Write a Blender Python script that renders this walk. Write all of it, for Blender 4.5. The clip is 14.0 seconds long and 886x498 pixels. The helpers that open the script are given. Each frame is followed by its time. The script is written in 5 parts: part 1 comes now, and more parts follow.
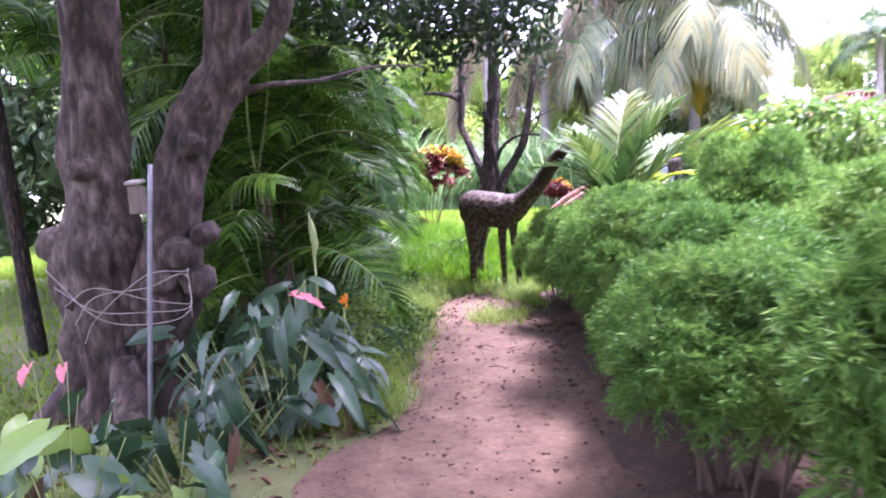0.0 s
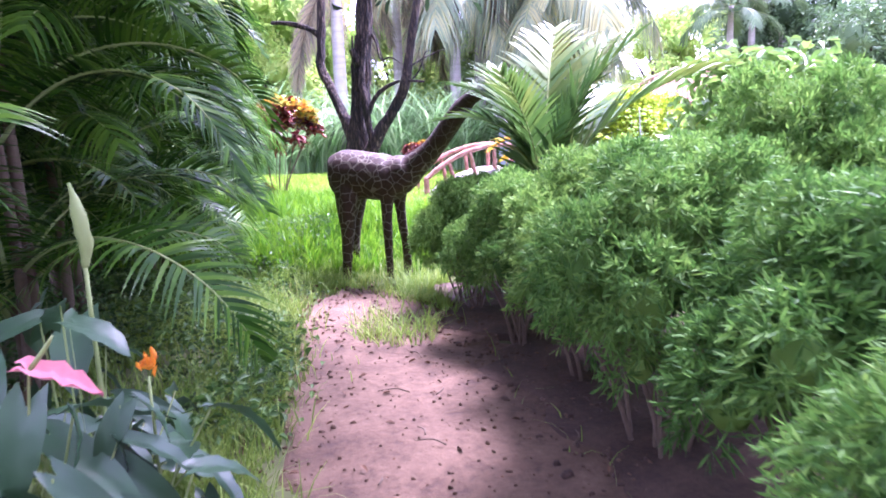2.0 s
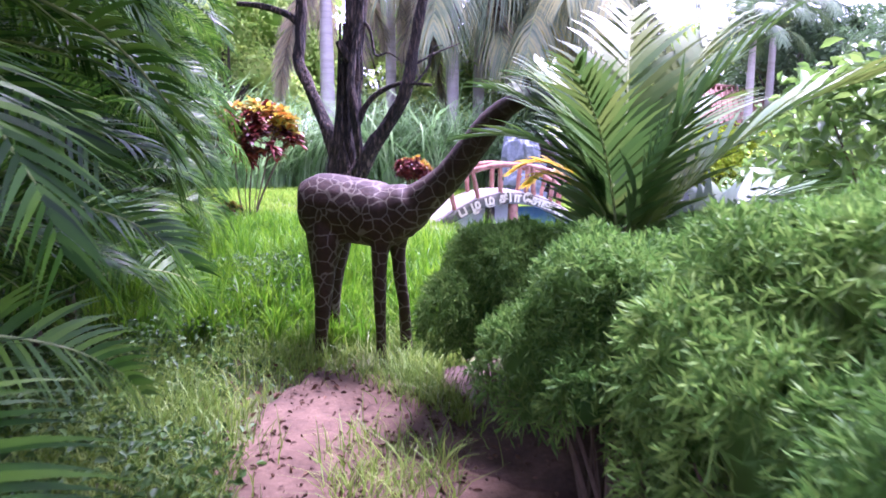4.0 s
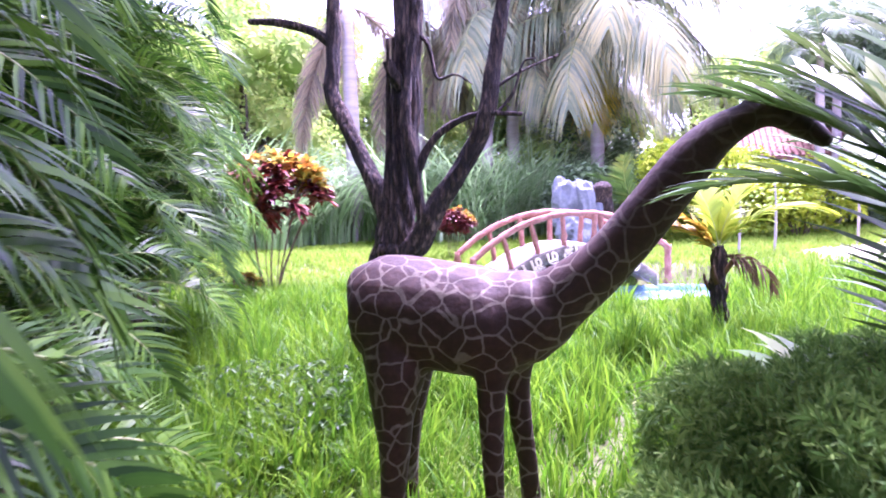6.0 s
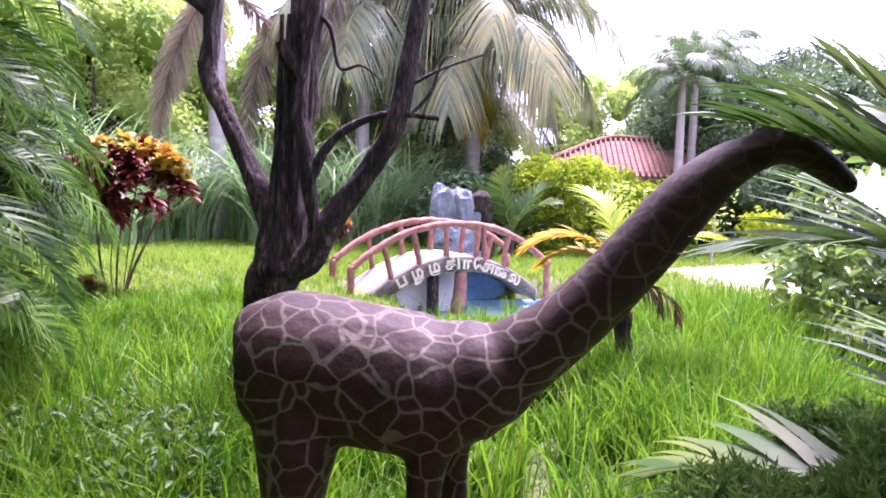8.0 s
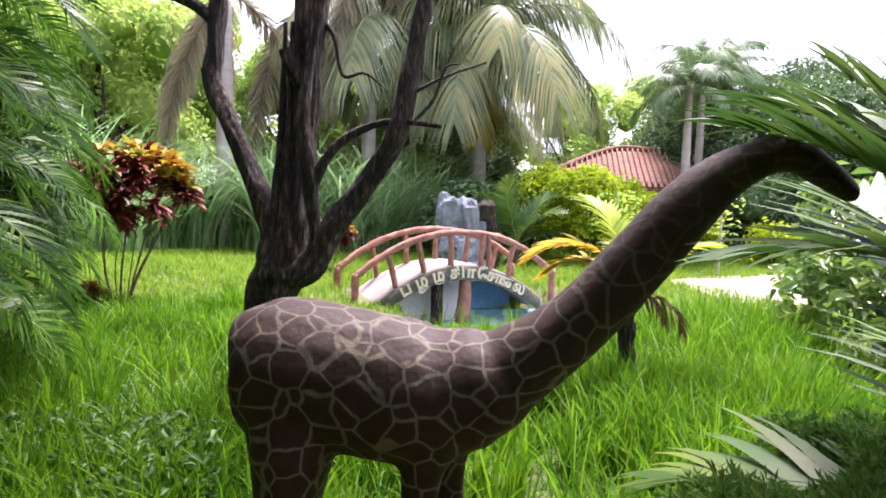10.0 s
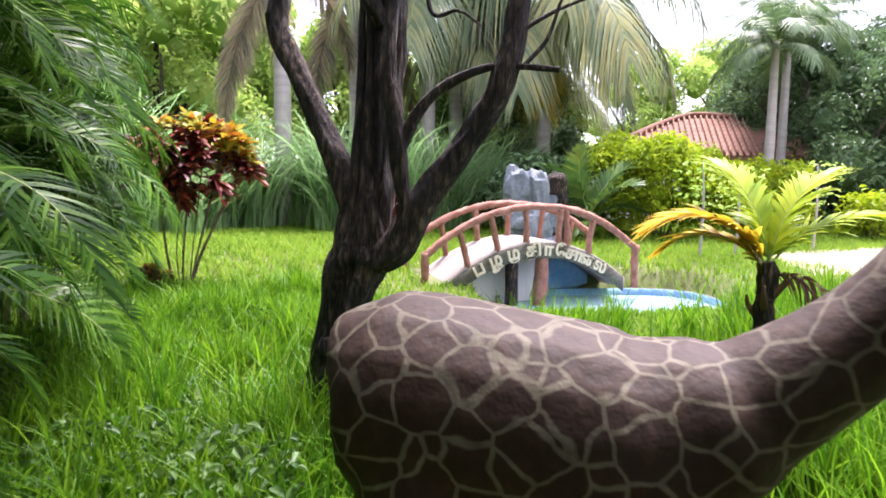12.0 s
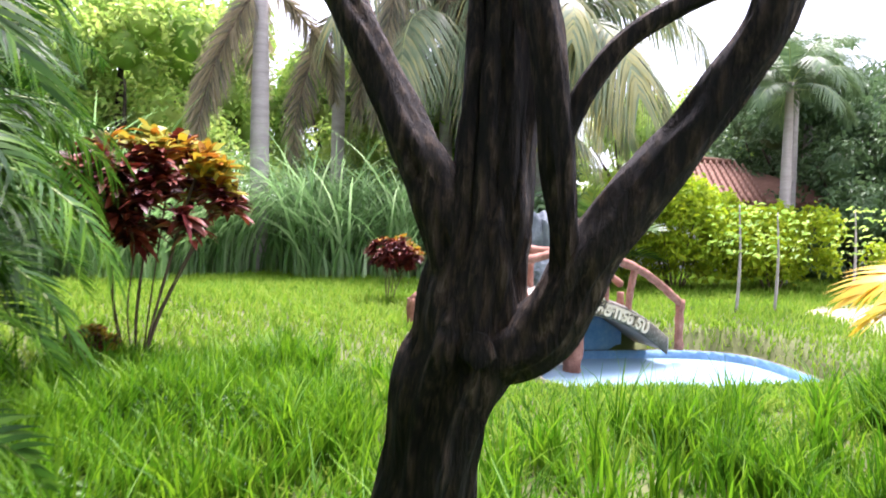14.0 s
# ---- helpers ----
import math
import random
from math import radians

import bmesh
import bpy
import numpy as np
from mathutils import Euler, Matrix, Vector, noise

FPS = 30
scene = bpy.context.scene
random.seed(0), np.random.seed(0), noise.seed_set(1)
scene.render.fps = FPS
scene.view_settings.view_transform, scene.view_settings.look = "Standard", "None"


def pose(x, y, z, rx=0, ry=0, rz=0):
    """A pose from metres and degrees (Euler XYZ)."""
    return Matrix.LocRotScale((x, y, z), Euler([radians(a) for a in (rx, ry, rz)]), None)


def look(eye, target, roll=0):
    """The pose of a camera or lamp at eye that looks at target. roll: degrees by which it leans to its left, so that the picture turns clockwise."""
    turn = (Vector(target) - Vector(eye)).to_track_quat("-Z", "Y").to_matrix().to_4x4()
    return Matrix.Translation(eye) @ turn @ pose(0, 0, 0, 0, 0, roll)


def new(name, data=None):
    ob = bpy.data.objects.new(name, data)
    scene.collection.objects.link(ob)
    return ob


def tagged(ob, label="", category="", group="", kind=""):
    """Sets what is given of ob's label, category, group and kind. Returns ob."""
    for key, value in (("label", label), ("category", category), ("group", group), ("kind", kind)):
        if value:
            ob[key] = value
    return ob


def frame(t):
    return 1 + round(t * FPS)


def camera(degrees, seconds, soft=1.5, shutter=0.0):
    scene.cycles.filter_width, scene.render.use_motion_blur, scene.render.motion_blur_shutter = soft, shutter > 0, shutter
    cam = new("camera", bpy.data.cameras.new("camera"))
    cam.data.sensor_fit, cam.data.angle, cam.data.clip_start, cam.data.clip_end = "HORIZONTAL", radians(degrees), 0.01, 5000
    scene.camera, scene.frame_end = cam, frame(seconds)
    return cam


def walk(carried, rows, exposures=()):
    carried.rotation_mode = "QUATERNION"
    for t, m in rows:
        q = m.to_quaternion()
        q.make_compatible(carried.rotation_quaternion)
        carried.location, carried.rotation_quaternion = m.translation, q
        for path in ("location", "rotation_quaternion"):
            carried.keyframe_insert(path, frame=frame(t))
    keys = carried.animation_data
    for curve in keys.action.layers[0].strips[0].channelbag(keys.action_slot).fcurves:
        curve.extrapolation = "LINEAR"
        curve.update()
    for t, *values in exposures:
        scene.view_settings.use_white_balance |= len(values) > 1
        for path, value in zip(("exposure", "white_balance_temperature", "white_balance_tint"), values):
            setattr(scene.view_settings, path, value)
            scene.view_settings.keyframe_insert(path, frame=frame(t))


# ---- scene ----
cam = camera(67.8, 14.0, soft=1.75, shutter=0.35)
METRES, EYE, TILT, LEAN, TURN = 8.0, 1.35, -6.5, 3.5, 0.0
ROWS = [
    (0.0, 0.0, 0.0, 0.0, 0.0, 0.0, 0.0),
    (0.5, -0.0109, 0.0564, 0.004, 3.07, -2.47, 0.98),
    (1.0, -0.0142, 0.1122, 0.0041, -1.54, 0.58, -1.81),
    (1.5, -0.0214, 0.1735, 0.0103, -4.27, -1.97, -0.01),
    (2.0, -0.0261, 0.2281, 0.0152, -13.9, -3.05, 0.04),
    (4.5, 0.0022, 0.4781, 0.0521, -14.82, -1.13, -2.2),
    (5.0, -0.0002, 0.5306, 0.0559, -9.08, 1.22, -0.36),
    (5.5, 0.0023, 0.5807, 0.0654, -8.8, 1.26, 0.19),
    (6.0, -0.0034, 0.6323, 0.0749, -13.32, 1.99, 0.41),
    (6.5, -0.0018, 0.6775, 0.0773, -16.45, -0.66, -1.16),
    (7.0, -0.0011, 0.7019, 0.0853, -18.41, 0.67, -1.45),
    (7.5, -0.0068, 0.7013, 0.0905, -20.74, 1.43, -0.23),
    (8.0, -0.0087, 0.702, 0.0908, -25.27, 2.11, -1.8),
    (10.5, -0.0031, 0.7027, 0.0894, -24.25, 3.07, -2.75),
    (11.0, -0.0014, 0.7144, 0.0889, -17.63, 1.96, -2.96),
    (11.5, -0.0033, 0.746, 0.0902, -15.7, 3.45, -3.53),
    (12.0, -0.0047, 0.781, 0.0914, -20.09, 0.76, -1.63),
    (12.5, -0.0002, 0.8244, 0.0948, -19.0, 4.95, -5.7),
    (13.0, -0.0028, 0.8782, 0.0964, -19.57, 3.21, -3.88),
    (13.5, -0.0113, 0.9234, 0.1016, -20.79, 2.07, -2.18),
    (14.0, -0.0038, 0.9617, 0.1032, -22.91, 4.76, -2.1),
]
walk(cam, [(t, pose(0, 0, EYE, TILT, LEAN, TURN) @ pose(METRES * x, METRES * y, METRES * z, 90 + pitch, roll, yaw)) for t, x, y, z, yaw, pitch, roll in ROWS],
     exposures=[(0.0, 3.03, 5450, 60), (2.2, 3.22, 5200, 64), (4.5, 2.54, 5200, 74), (5.5, 3.1, 5250, 82), (7.5, 2.48, 5500, 72), (8.2, 2.28, 5700, 62), (10.5, 1.96, 6100, 34), (12.5, 2.15, 6050, 34), (14.0, 2.05, 6000, 32)])

# ---- world and sun: bright overcast ----
world = bpy.data.worlds.new("overcast_sky")
scene.world = world
world.use_nodes = True
wn, wl = world.node_tree.nodes, world.node_tree.links
sky = wn.new("ShaderNodeTexSky")
sky.sky_type = "NISHITA"
sky.sun_disc = False
sky.sun_elevation, sky.sun_rotation = radians(65), radians(52)
veil = wn.new("ShaderNodeMixRGB")
veil.inputs[0].default_value = 0.8
veil.inputs[2].default_value = (7.6, 8.0, 8.2, 1)
wl.new(sky.outputs[0], veil.inputs[1])
wl.new(veil.outputs[0], wn["Background"].inputs[0])
wn["Background"].inputs[1].default_value = 0.1
sun_data = bpy.data.lights.new("sun", "SUN")
sun_data.energy, sun_data.angle, sun_data.color = 4.3, radians(22), (1.0, 0.95, 0.86)
sun = new("sun", sun_data)
sun.matrix_world = look((7.3, 9.7, 20), (0, 4, 0))


# ---- materials ----
def material(name):
    m = bpy.data.materials.new(name)
    m.use_nodes = True
    return m, m.node_tree.nodes, m.node_tree.links, m.node_tree.nodes["Principled BSDF"]


def ramp(nodes, colours):
    r = nodes.new("ShaderNodeValToRGB")
    while len(r.color_ramp.elements) < len(colours):
        r.color_ramp.elements.new(0.5)
    for k, (e, c) in enumerate(zip(r.color_ramp.elements, colours)):
        e.position = k / (len(colours) - 1)
        e.color = (*c, 1)
    return r


def leaf_material(name, colours, rough=0.5, glow=0.35, gloss=0.35, spread=0.6, grey=0.14):
    """Leaves: a colour from the ramp by leaf and by plant, light let through."""
    colours = [tuple((1 - grey) * q + grey * (0.3 * c[0] + 0.6 * c[1] + 0.1 * c[2]) for q in c) if c[1] > c[0] else c for c in colours]
    m, n, l, b = material(name)
    geo, info = n.new("ShaderNodeNewGeometry"), n.new("ShaderNodeObjectInfo")
    tex = n.new("ShaderNodeTexNoise")
    tex.inputs["Scale"].default_value = 2.3
    tex.inputs["Detail"].default_value = 3
    pos = n.new("ShaderNodeTexCoord")
    l.new(pos.outputs["Object"], tex.inputs["Vector"])
    a = n.new("ShaderNodeMath"); a.operation = "MULTIPLY_ADD"
    l.new(geo.outputs["Random Per Island"], a.inputs[0]); a.inputs[1].default_value = spread; a.inputs[2].default_value = -0.25 * spread
    c = n.new("ShaderNodeMath"); c.operation = "MULTIPLY_ADD"
    l.new(tex.outputs["Fac"], c.inputs[0]); c.inputs[1].default_value = 0.75; l.new(a.outputs[0], c.inputs[2])
    d = n.new("ShaderNodeMath"); d.operation = "MULTIPLY_ADD"
    l.new(info.outputs["Random"], d.inputs[0]); d.inputs[1].default_value = 0.3; l.new(c.outputs[0], d.inputs[2])
    r = ramp(n, colours)
    l.new(d.outputs[0], r.inputs[0])
    l.new(r.outputs[0], b.inputs["Base Color"])
    b.inputs["Roughness"].default_value = rough
    b.inputs["Specular IOR Level"].default_value = gloss
    t = n.new("ShaderNodeBsdfTranslucent")
    l.new(r.outputs[0], t.inputs["Color"])
    mix = n.new("ShaderNodeMixShader")
    mix.inputs[0].default_value = glow
    l.new(b.outputs[0], mix.inputs[1]); l.new(t.outputs[0], mix.inputs[2])
    l.new(mix.outputs[0], n["Material Output"].inputs["Surface"])
    return m


def solid_material(name, colours, rough=0.8, scale=6.0, bump=0.3, fine=60.0, stretch=(1, 1, 1), metal=0.0):
    """Earth, bark, plaster: two scales of noise in colour and relief."""
    m, n, l, b = material(name)
    pos, mp = n.new("ShaderNodeTexCoord"), n.new("ShaderNodeMapping")
    mp.inputs["Scale"].default_value = stretch
    l.new(pos.outputs["Object"], mp.inputs[0])
    big, small = n.new("ShaderNodeTexNoise"), n.new("ShaderNodeTexNoise")
    for tex, s in ((big, scale), (small, fine)):
        tex.inputs["Scale"].default_value = s
        tex.inputs["Detail"].default_value = 6
        tex.inputs["Roughness"].default_value = 0.65
        l.new(mp.outputs[0], tex.inputs["Vector"])
    mx = n.new("ShaderNodeMixRGB"); mx.inputs[0].default_value = 0.4
    l.new(big.outputs["Fac"], mx.inputs[1]); l.new(small.outputs["Fac"], mx.inputs[2])
    st = n.new("ShaderNodeMapRange"); st.inputs[1].default_value = 0.3; st.inputs[2].default_value = 0.7
    l.new(mx.outputs[0], st.inputs[0])
    r = ramp(n, colours)
    l.new(st.outputs[0], r.inputs[0])
    l.new(r.outputs[0], b.inputs["Base Color"])
    b.inputs["Roughness"].default_value = rough
    b.inputs["Metallic"].default_value = metal
    bm_ = n.new("ShaderNodeBump"); bm_.inputs["Strength"].default_value = bump; bm_.inputs["Distance"].default_value = 0.02
    l.new(mx.outputs[0], bm_.inputs["Height"]); l.new(bm_.outputs[0], b.inputs["Normal"])
    return m


M = {}
M["soil"] = solid_material("soil", [(0.045, 0.06, 0.016), (0.085, 0.10, 0.028), (0.12, 0.13, 0.045)], 0.95, 1.2, 0.5, 30)
M["sand"] = solid_material("red_sand", [(0.026, 0.013, 0.006), (0.072, 0.041, 0.021), (0.118, 0.073, 0.040), (0.175, 0.118, 0.070)], 0.95, 4.5, 1.0, 26)
M["pale_sand"] = solid_material("pale_sand", [(0.20, 0.175, 0.12), (0.30, 0.265, 0.19), (0.38, 0.34, 0.25)], 0.95, 1.0, 0.3, 30)
def bark_material(name, colours, across, along, depth):
    """Bark: long broken ridges with lichen-pale crests."""
    m, n, l, b = material(name)
    pos, mp = n.new("ShaderNodeTexCoord"), n.new("ShaderNodeMapping")
    mp.inputs["Scale"].default_value = (across, across, along)
    l.new(pos.outputs["Object"], mp.inputs[0])
    vor, big, fine = n.new("ShaderNodeTexVoronoi"), n.new("ShaderNodeTexNoise"), n.new("ShaderNodeTexNoise")
    vor.feature = "DISTANCE_TO_EDGE"; vor.inputs["Scale"].default_value = 1.0
    big.inputs["Scale"].default_value = 3.0; big.inputs["Detail"].default_value = 5
    fine.inputs["Scale"].default_value = 2.5; fine.inputs["Detail"].default_value = 8; fine.inputs["Roughness"].default_value = 0.7
    l.new(mp.outputs[0], fine.inputs["Vector"]); l.new(pos.outputs["Object"], big.inputs["Vector"])
    warp = n.new("ShaderNodeMixRGB"); warp.blend_type = "LINEAR_LIGHT"; warp.inputs[0].default_value = 0.5
    l.new(mp.outputs[0], warp.inputs[1]); l.new(fine.outputs["Color"], warp.inputs[2]); l.new(warp.outputs[0], vor.inputs["Vector"])
    h = n.new("ShaderNodeMath"); h.operation = "MULTIPLY_ADD"
    l.new(vor.outputs["Distance"], h.inputs[0]); h.inputs[1].default_value = 0.9; l.new(fine.outputs["Fac"], h.inputs[2])
    h2 = n.new("ShaderNodeMath"); h2.operation = "MULTIPLY_ADD"
    l.new(big.outputs["Fac"], h2.inputs[0]); h2.inputs[1].default_value = 0.7; l.new(h.outputs[0], h2.inputs[2])
    st = n.new("ShaderNodeMapRange"); st.inputs[1].default_value = 0.72; st.inputs[2].default_value = 1.36
    l.new(h2.outputs[0], st.inputs[0])
    r = ramp(n, colours)
    l.new(st.outputs[0], r.inputs[0]); l.new(r.outputs[0], b.inputs["Base Color"])
    b.inputs["Roughness"].default_value = 0.9
    bp = n.new("ShaderNodeBump"); bp.inputs["Strength"].default_value = 1.0; bp.inputs["Distance"].default_value = depth
    l.new(h.outputs[0], bp.inputs["Height"]); l.new(bp.outputs[0], b.inputs["Normal"])
    return m


M["dark_bark"] = bark_material("dark_ridged_bark", [(0.004, 0.003, 0.002), (0.022, 0.014, 0.008), (0.095, 0.060, 0.036), (0.26, 0.185, 0.12)], 30, 6, 0.07)
M["grey_bark"] = bark_material("grey_scarred_bark", [(0.016, 0.010, 0.007), (0.050, 0.034, 0.024), (0.10, 0.073, 0.055), (0.19, 0.15, 0.12)], 11, 4.5, 0.014)
M["palm_bark"] = solid_material("palm_bark", [(0.22, 0.20, 0.18), (0.32, 0.29, 0.27), (0.42, 0.39, 0.36)], 0.85, 2.5, 0.4, 25, (0.4, 0.4, 3.0))
M["twig"] = solid_material("twig", [(0.06, 0.04, 0.025), (0.14, 0.10, 0.06)], 0.9, 8, 0.3, 40)
M["coral_paint"] = solid_material("coral_painted_concrete", [(0.085, 0.036, 0.024), (0.20, 0.083, 0.053), (0.30, 0.14, 0.095), (0.42, 0.27, 0.205)], 0.85, 9, 0.8, 45)
M["pale_concrete"] = solid_material("pale_concrete", [(0.17, 0.145, 0.12), (0.29, 0.25, 0.215), (0.40, 0.355, 0.31)], 0.85, 3, 0.4, 40)
M["mossy_concrete"] = solid_material("mossy_dark_concrete", [(0.03, 0.03, 0.02), (0.085, 0.08, 0.055), (0.20, 0.185, 0.14)], 0.9, 5, 0.6, 40)
M["letter"] = solid_material("cream_letter_paint", [(0.42, 0.36, 0.22), (0.60, 0.54, 0.38)], 0.7, 8, 0.2, 50)
M["blue_paint"] = solid_material("blue_pool_paint", [(0.05, 0.17, 0.36), (0.13, 0.29, 0.46), (0.28, 0.40, 0.50)], 0.6, 1.6, 0.2, 20)
M["blue_rock"] = solid_material("blue_grey_rock_paint", [(0.06, 0.075, 0.085), (0.13, 0.155, 0.175), (0.23, 0.265, 0.29)], 0.85, 4, 0.7, 25)
M["roof_tile"] = solid_material("weathered_red_tile", [(0.075, 0.036, 0.024), (0.18, 0.085, 0.052), (0.28, 0.16, 0.11)], 0.9, 2.5, 0.3, 25)
M["white_wall"] = solid_material("limewashed_wall", [(0.62, 0.60, 0.55), (0.76, 0.74, 0.70)], 0.85, 2, 0.2, 30)
M["box_wood"] = solid_material("grey_box_wood", [(0.10, 0.075, 0.055), (0.20, 0.155, 0.12)], 0.85, 8, 0.4, 60, (1, 1, 0.2))
M["galvanised"] = solid_material("galvanised_pipe", [(0.16, 0.16, 0.165), (0.27, 0.27, 0.28)], 0.5, 20, 0.1, 90, metal=0.7)
M["cord"] = solid_material("grey_cord", [(0.22, 0.19, 0.16), (0.34, 0.30, 0.26)], 0.8, 20, 0.1, 90)
M["grass"] = leaf_material("bright_grass", [(0.008, 0.036, 0.0015), (0.030, 0.11, 0.0025), (0.072, 0.21, 0.004), (0.155, 0.31, 0.008)], 0.5, 0.46, 0.2, 0.65, 0.0)
M["verge"] = leaf_material("shaded_verge_grass", [(0.03, 0.08, 0.008), (0.08, 0.17, 0.014), (0.15, 0.27, 0.022), (0.26, 0.36, 0.045)], 0.5, 0.4, 0.3, 0.5, 0.06)
M["lawn"] = leaf_material("short_lawn", [(0.04, 0.11, 0.007), (0.085, 0.195, 0.010), (0.145, 0.28, 0.016), (0.23, 0.33, 0.035)], 0.65, 0.45, 0.15, 0.6, 0.0)
M["weed"] = leaf_material("ground_weeds", [(0.008, 0.03, 0.005), (0.024, 0.075, 0.010), (0.055, 0.135, 0.018), (0.10, 0.20, 0.03)], 0.5, 0.3, 0.3, 0.6, 0.05)
M["hedge"] = leaf_material("feathery_hedge", [(0.011, 0.042, 0.006), (0.040, 0.120, 0.017), (0.095, 0.22, 0.030), (0.19, 0.33, 0.052)], 0.6, 0.38, 0.18, 0.5, 0.03)
M["hedge_soil"] = solid_material("reddish_brown_soil", [(0.018, 0.010, 0.005), (0.058, 0.033, 0.019), (0.105, 0.063, 0.037)], 0.95, 5, 1.0, 45)
M["palm_leaf"] = leaf_material("dark_palm_leaf", [(0.003, 0.014, 0.002), (0.010, 0.041, 0.004), (0.031, 0.098, 0.008), (0.088, 0.19, 0.016)], 0.36, 0.30, 0.12, 0.75, 0.0)
M["coco_leaf"] = leaf_material("young_palm_leaf", [(0.010, 0.038, 0.008), (0.028, 0.082, 0.014), (0.064, 0.14, 0.02), (0.15, 0.20, 0.03)], 0.45, 0.25, 0.25, 0.4, 0.04)
M["yellow_leaf"] = leaf_material("yellowing_palm_leaf", [(0.16, 0.28, 0.02), (0.40, 0.36, 0.02), (0.62, 0.42, 0.02), (0.66, 0.46, 0.03)], 0.45, 0.4, 0.4, 0.3)
M["old_frond"] = leaf_material("faded_frond", [(0.055, 0.06, 0.042), (0.115, 0.115, 0.08), (0.20, 0.185, 0.125), (0.31, 0.26, 0.15)], 0.65, 0.35, 0.2, 0.9)
M["far_frond"] = leaf_material("hanging_frond", [(0.05, 0.10, 0.04), (0.11, 0.18, 0.075), (0.20, 0.27, 0.12), (0.40, 0.38, 0.14)], 0.42, 0.35, 0.5)
M["green_frond"] = leaf_material("far_green_frond", [(0.03, 0.08, 0.03), (0.07, 0.14, 0.045), (0.13, 0.22, 0.07)], 0.5, 0.3)
M["reed"] = leaf_material("tall_reed_grass", [(0.05, 0.13, 0.032), (0.13, 0.28, 0.075), (0.25, 0.43, 0.15), (0.46, 0.60, 0.32)], 0.38, 0.5, 0.5, 0.6, 0.08)
M["tree_leaf"] = leaf_material("garden_tree_leaf", [(0.07, 0.17, 0.018), (0.17, 0.34, 0.035), (0.29, 0.47, 0.055), (0.44, 0.56, 0.10)], 0.5, 0.5, 0.35, 0.6, 0.08)
M["far_leaf"] = leaf_material("dark_tree_leaf", [(0.03, 0.08, 0.028), (0.065, 0.14, 0.042), (0.12, 0.22, 0.065)], 0.5, 0.3)
M["lime_leaf"] = leaf_material("lime_bush_leaf", [(0.12, 0.22, 0.005), (0.27, 0.40, 0.007), (0.42, 0.50, 0.012)], 0.5, 0.45, 0.3, 0.6, 0.0)
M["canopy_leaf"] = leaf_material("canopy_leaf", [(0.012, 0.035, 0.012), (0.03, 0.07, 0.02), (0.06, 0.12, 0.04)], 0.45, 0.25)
M["croton"] = leaf_material("croton_leaf", [(0.010, 0.003, 0.004), (0.018, 0.004, 0.006), (0.034, 0.005, 0.008), (0.062, 0.007, 0.009), (0.105, 0.012, 0.010), (0.16, 0.03, 0.012)], 0.45, 0.2, 0.3, 0.85)
M["croton_young"] = leaf_material("young_croton_leaf", [(0.12, 0.012, 0.010), (0.25, 0.05, 0.010), (0.38, 0.16, 0.012), (0.45, 0.32, 0.016), (0.32, 0.33, 0.018)], 0.45, 0.3, 0.3, 0.8)
M["broad_leaf"] = leaf_material("glossy_broad_leaf", [(0.010, 0.042, 0.016), (0.022, 0.075, 0.026), (0.04, 0.115, 0.036)], 0.42, 0.2, 0.6, 0.4)
M["light_leaf"] = leaf_material("light_broad_leaf", [(0.06, 0.16, 0.02), (0.12, 0.26, 0.02), (0.22, 0.34, 0.03)], 0.35, 0.35, 0.5, 0.5)
M["pink"] = leaf_material("pink_spathe", [(0.62, 0.14, 0.17), (0.72, 0.26, 0.28)], 0.3, 0.3)
M["orange"] = leaf_material("orange_petal", [(0.72, 0.16, 0.01), (0.78, 0.32, 0.01)], 0.4, 0.3)
M["bract"] = leaf_material("pale_green_bract", [(0.24, 0.36, 0.08), (0.34, 0.42, 0.12)], 0.5, 0.3)
M["dry"] = leaf_material("dry_leaf", [(0.05, 0.028, 0.015), (0.10, 0.055, 0.03), (0.18, 0.10, 0.05)], 0.8, 0.1)

# giraffe paint: brown patches parted by pale lines
gm, gn, gl, gb = material("giraffe_paint")
gpos = gn.new("ShaderNodeTexCoord")
gnoise = gn.new("ShaderNodeTexNoise"); gnoise.inputs["Scale"].default_value = 6; gnoise.inputs["Detail"].default_value = 3
gl.new(gpos.outputs["Object"], gnoise.inputs["Vector"])
gadd = gn.new("ShaderNodeMixRGB"); gadd.blend_type = "LINEAR_LIGHT"; gadd.inputs[0].default_value = 0.035
gl.new(gpos.outputs["Object"], gadd.inputs[1]); gl.new(gnoise.outputs["Color"], gadd.inputs[2])
gv = gn.new("ShaderNodeTexVoronoi"); gv.feature = "DISTANCE_TO_EDGE"; gv.inputs["Scale"].default_value = 12.5
gl.new(gadd.outputs[0], gv.inputs["Vector"])
gedge = gn.new("ShaderNodeMapRange"); gedge.inputs[1].default_value = 0.026; gedge.inputs[2].default_value = 0.058
gl.new(gv.outputs["Distance"], gedge.inputs[0])
gfine = gn.new("ShaderNodeTexNoise"); gfine.inputs["Scale"].default_value = 35; gfine.inputs["Detail"].default_value = 6
gl.new(gpos.outputs["Object"], gfine.inputs["Vector"])
gbrown = ramp(gn, [(0.009, 0.0040, 0.0014), (0.026, 0.0118, 0.0042), (0.060, 0.029, 0.0115)])
gline = ramp(gn, [(0.040, 0.034, 0.021), (0.115, 0.102, 0.064), (0.20, 0.178, 0.118)])
gl.new(gfine.outputs["Fac"], gbrown.inputs[0]); gl.new(gfine.outputs["Fac"], gline.inputs[0])
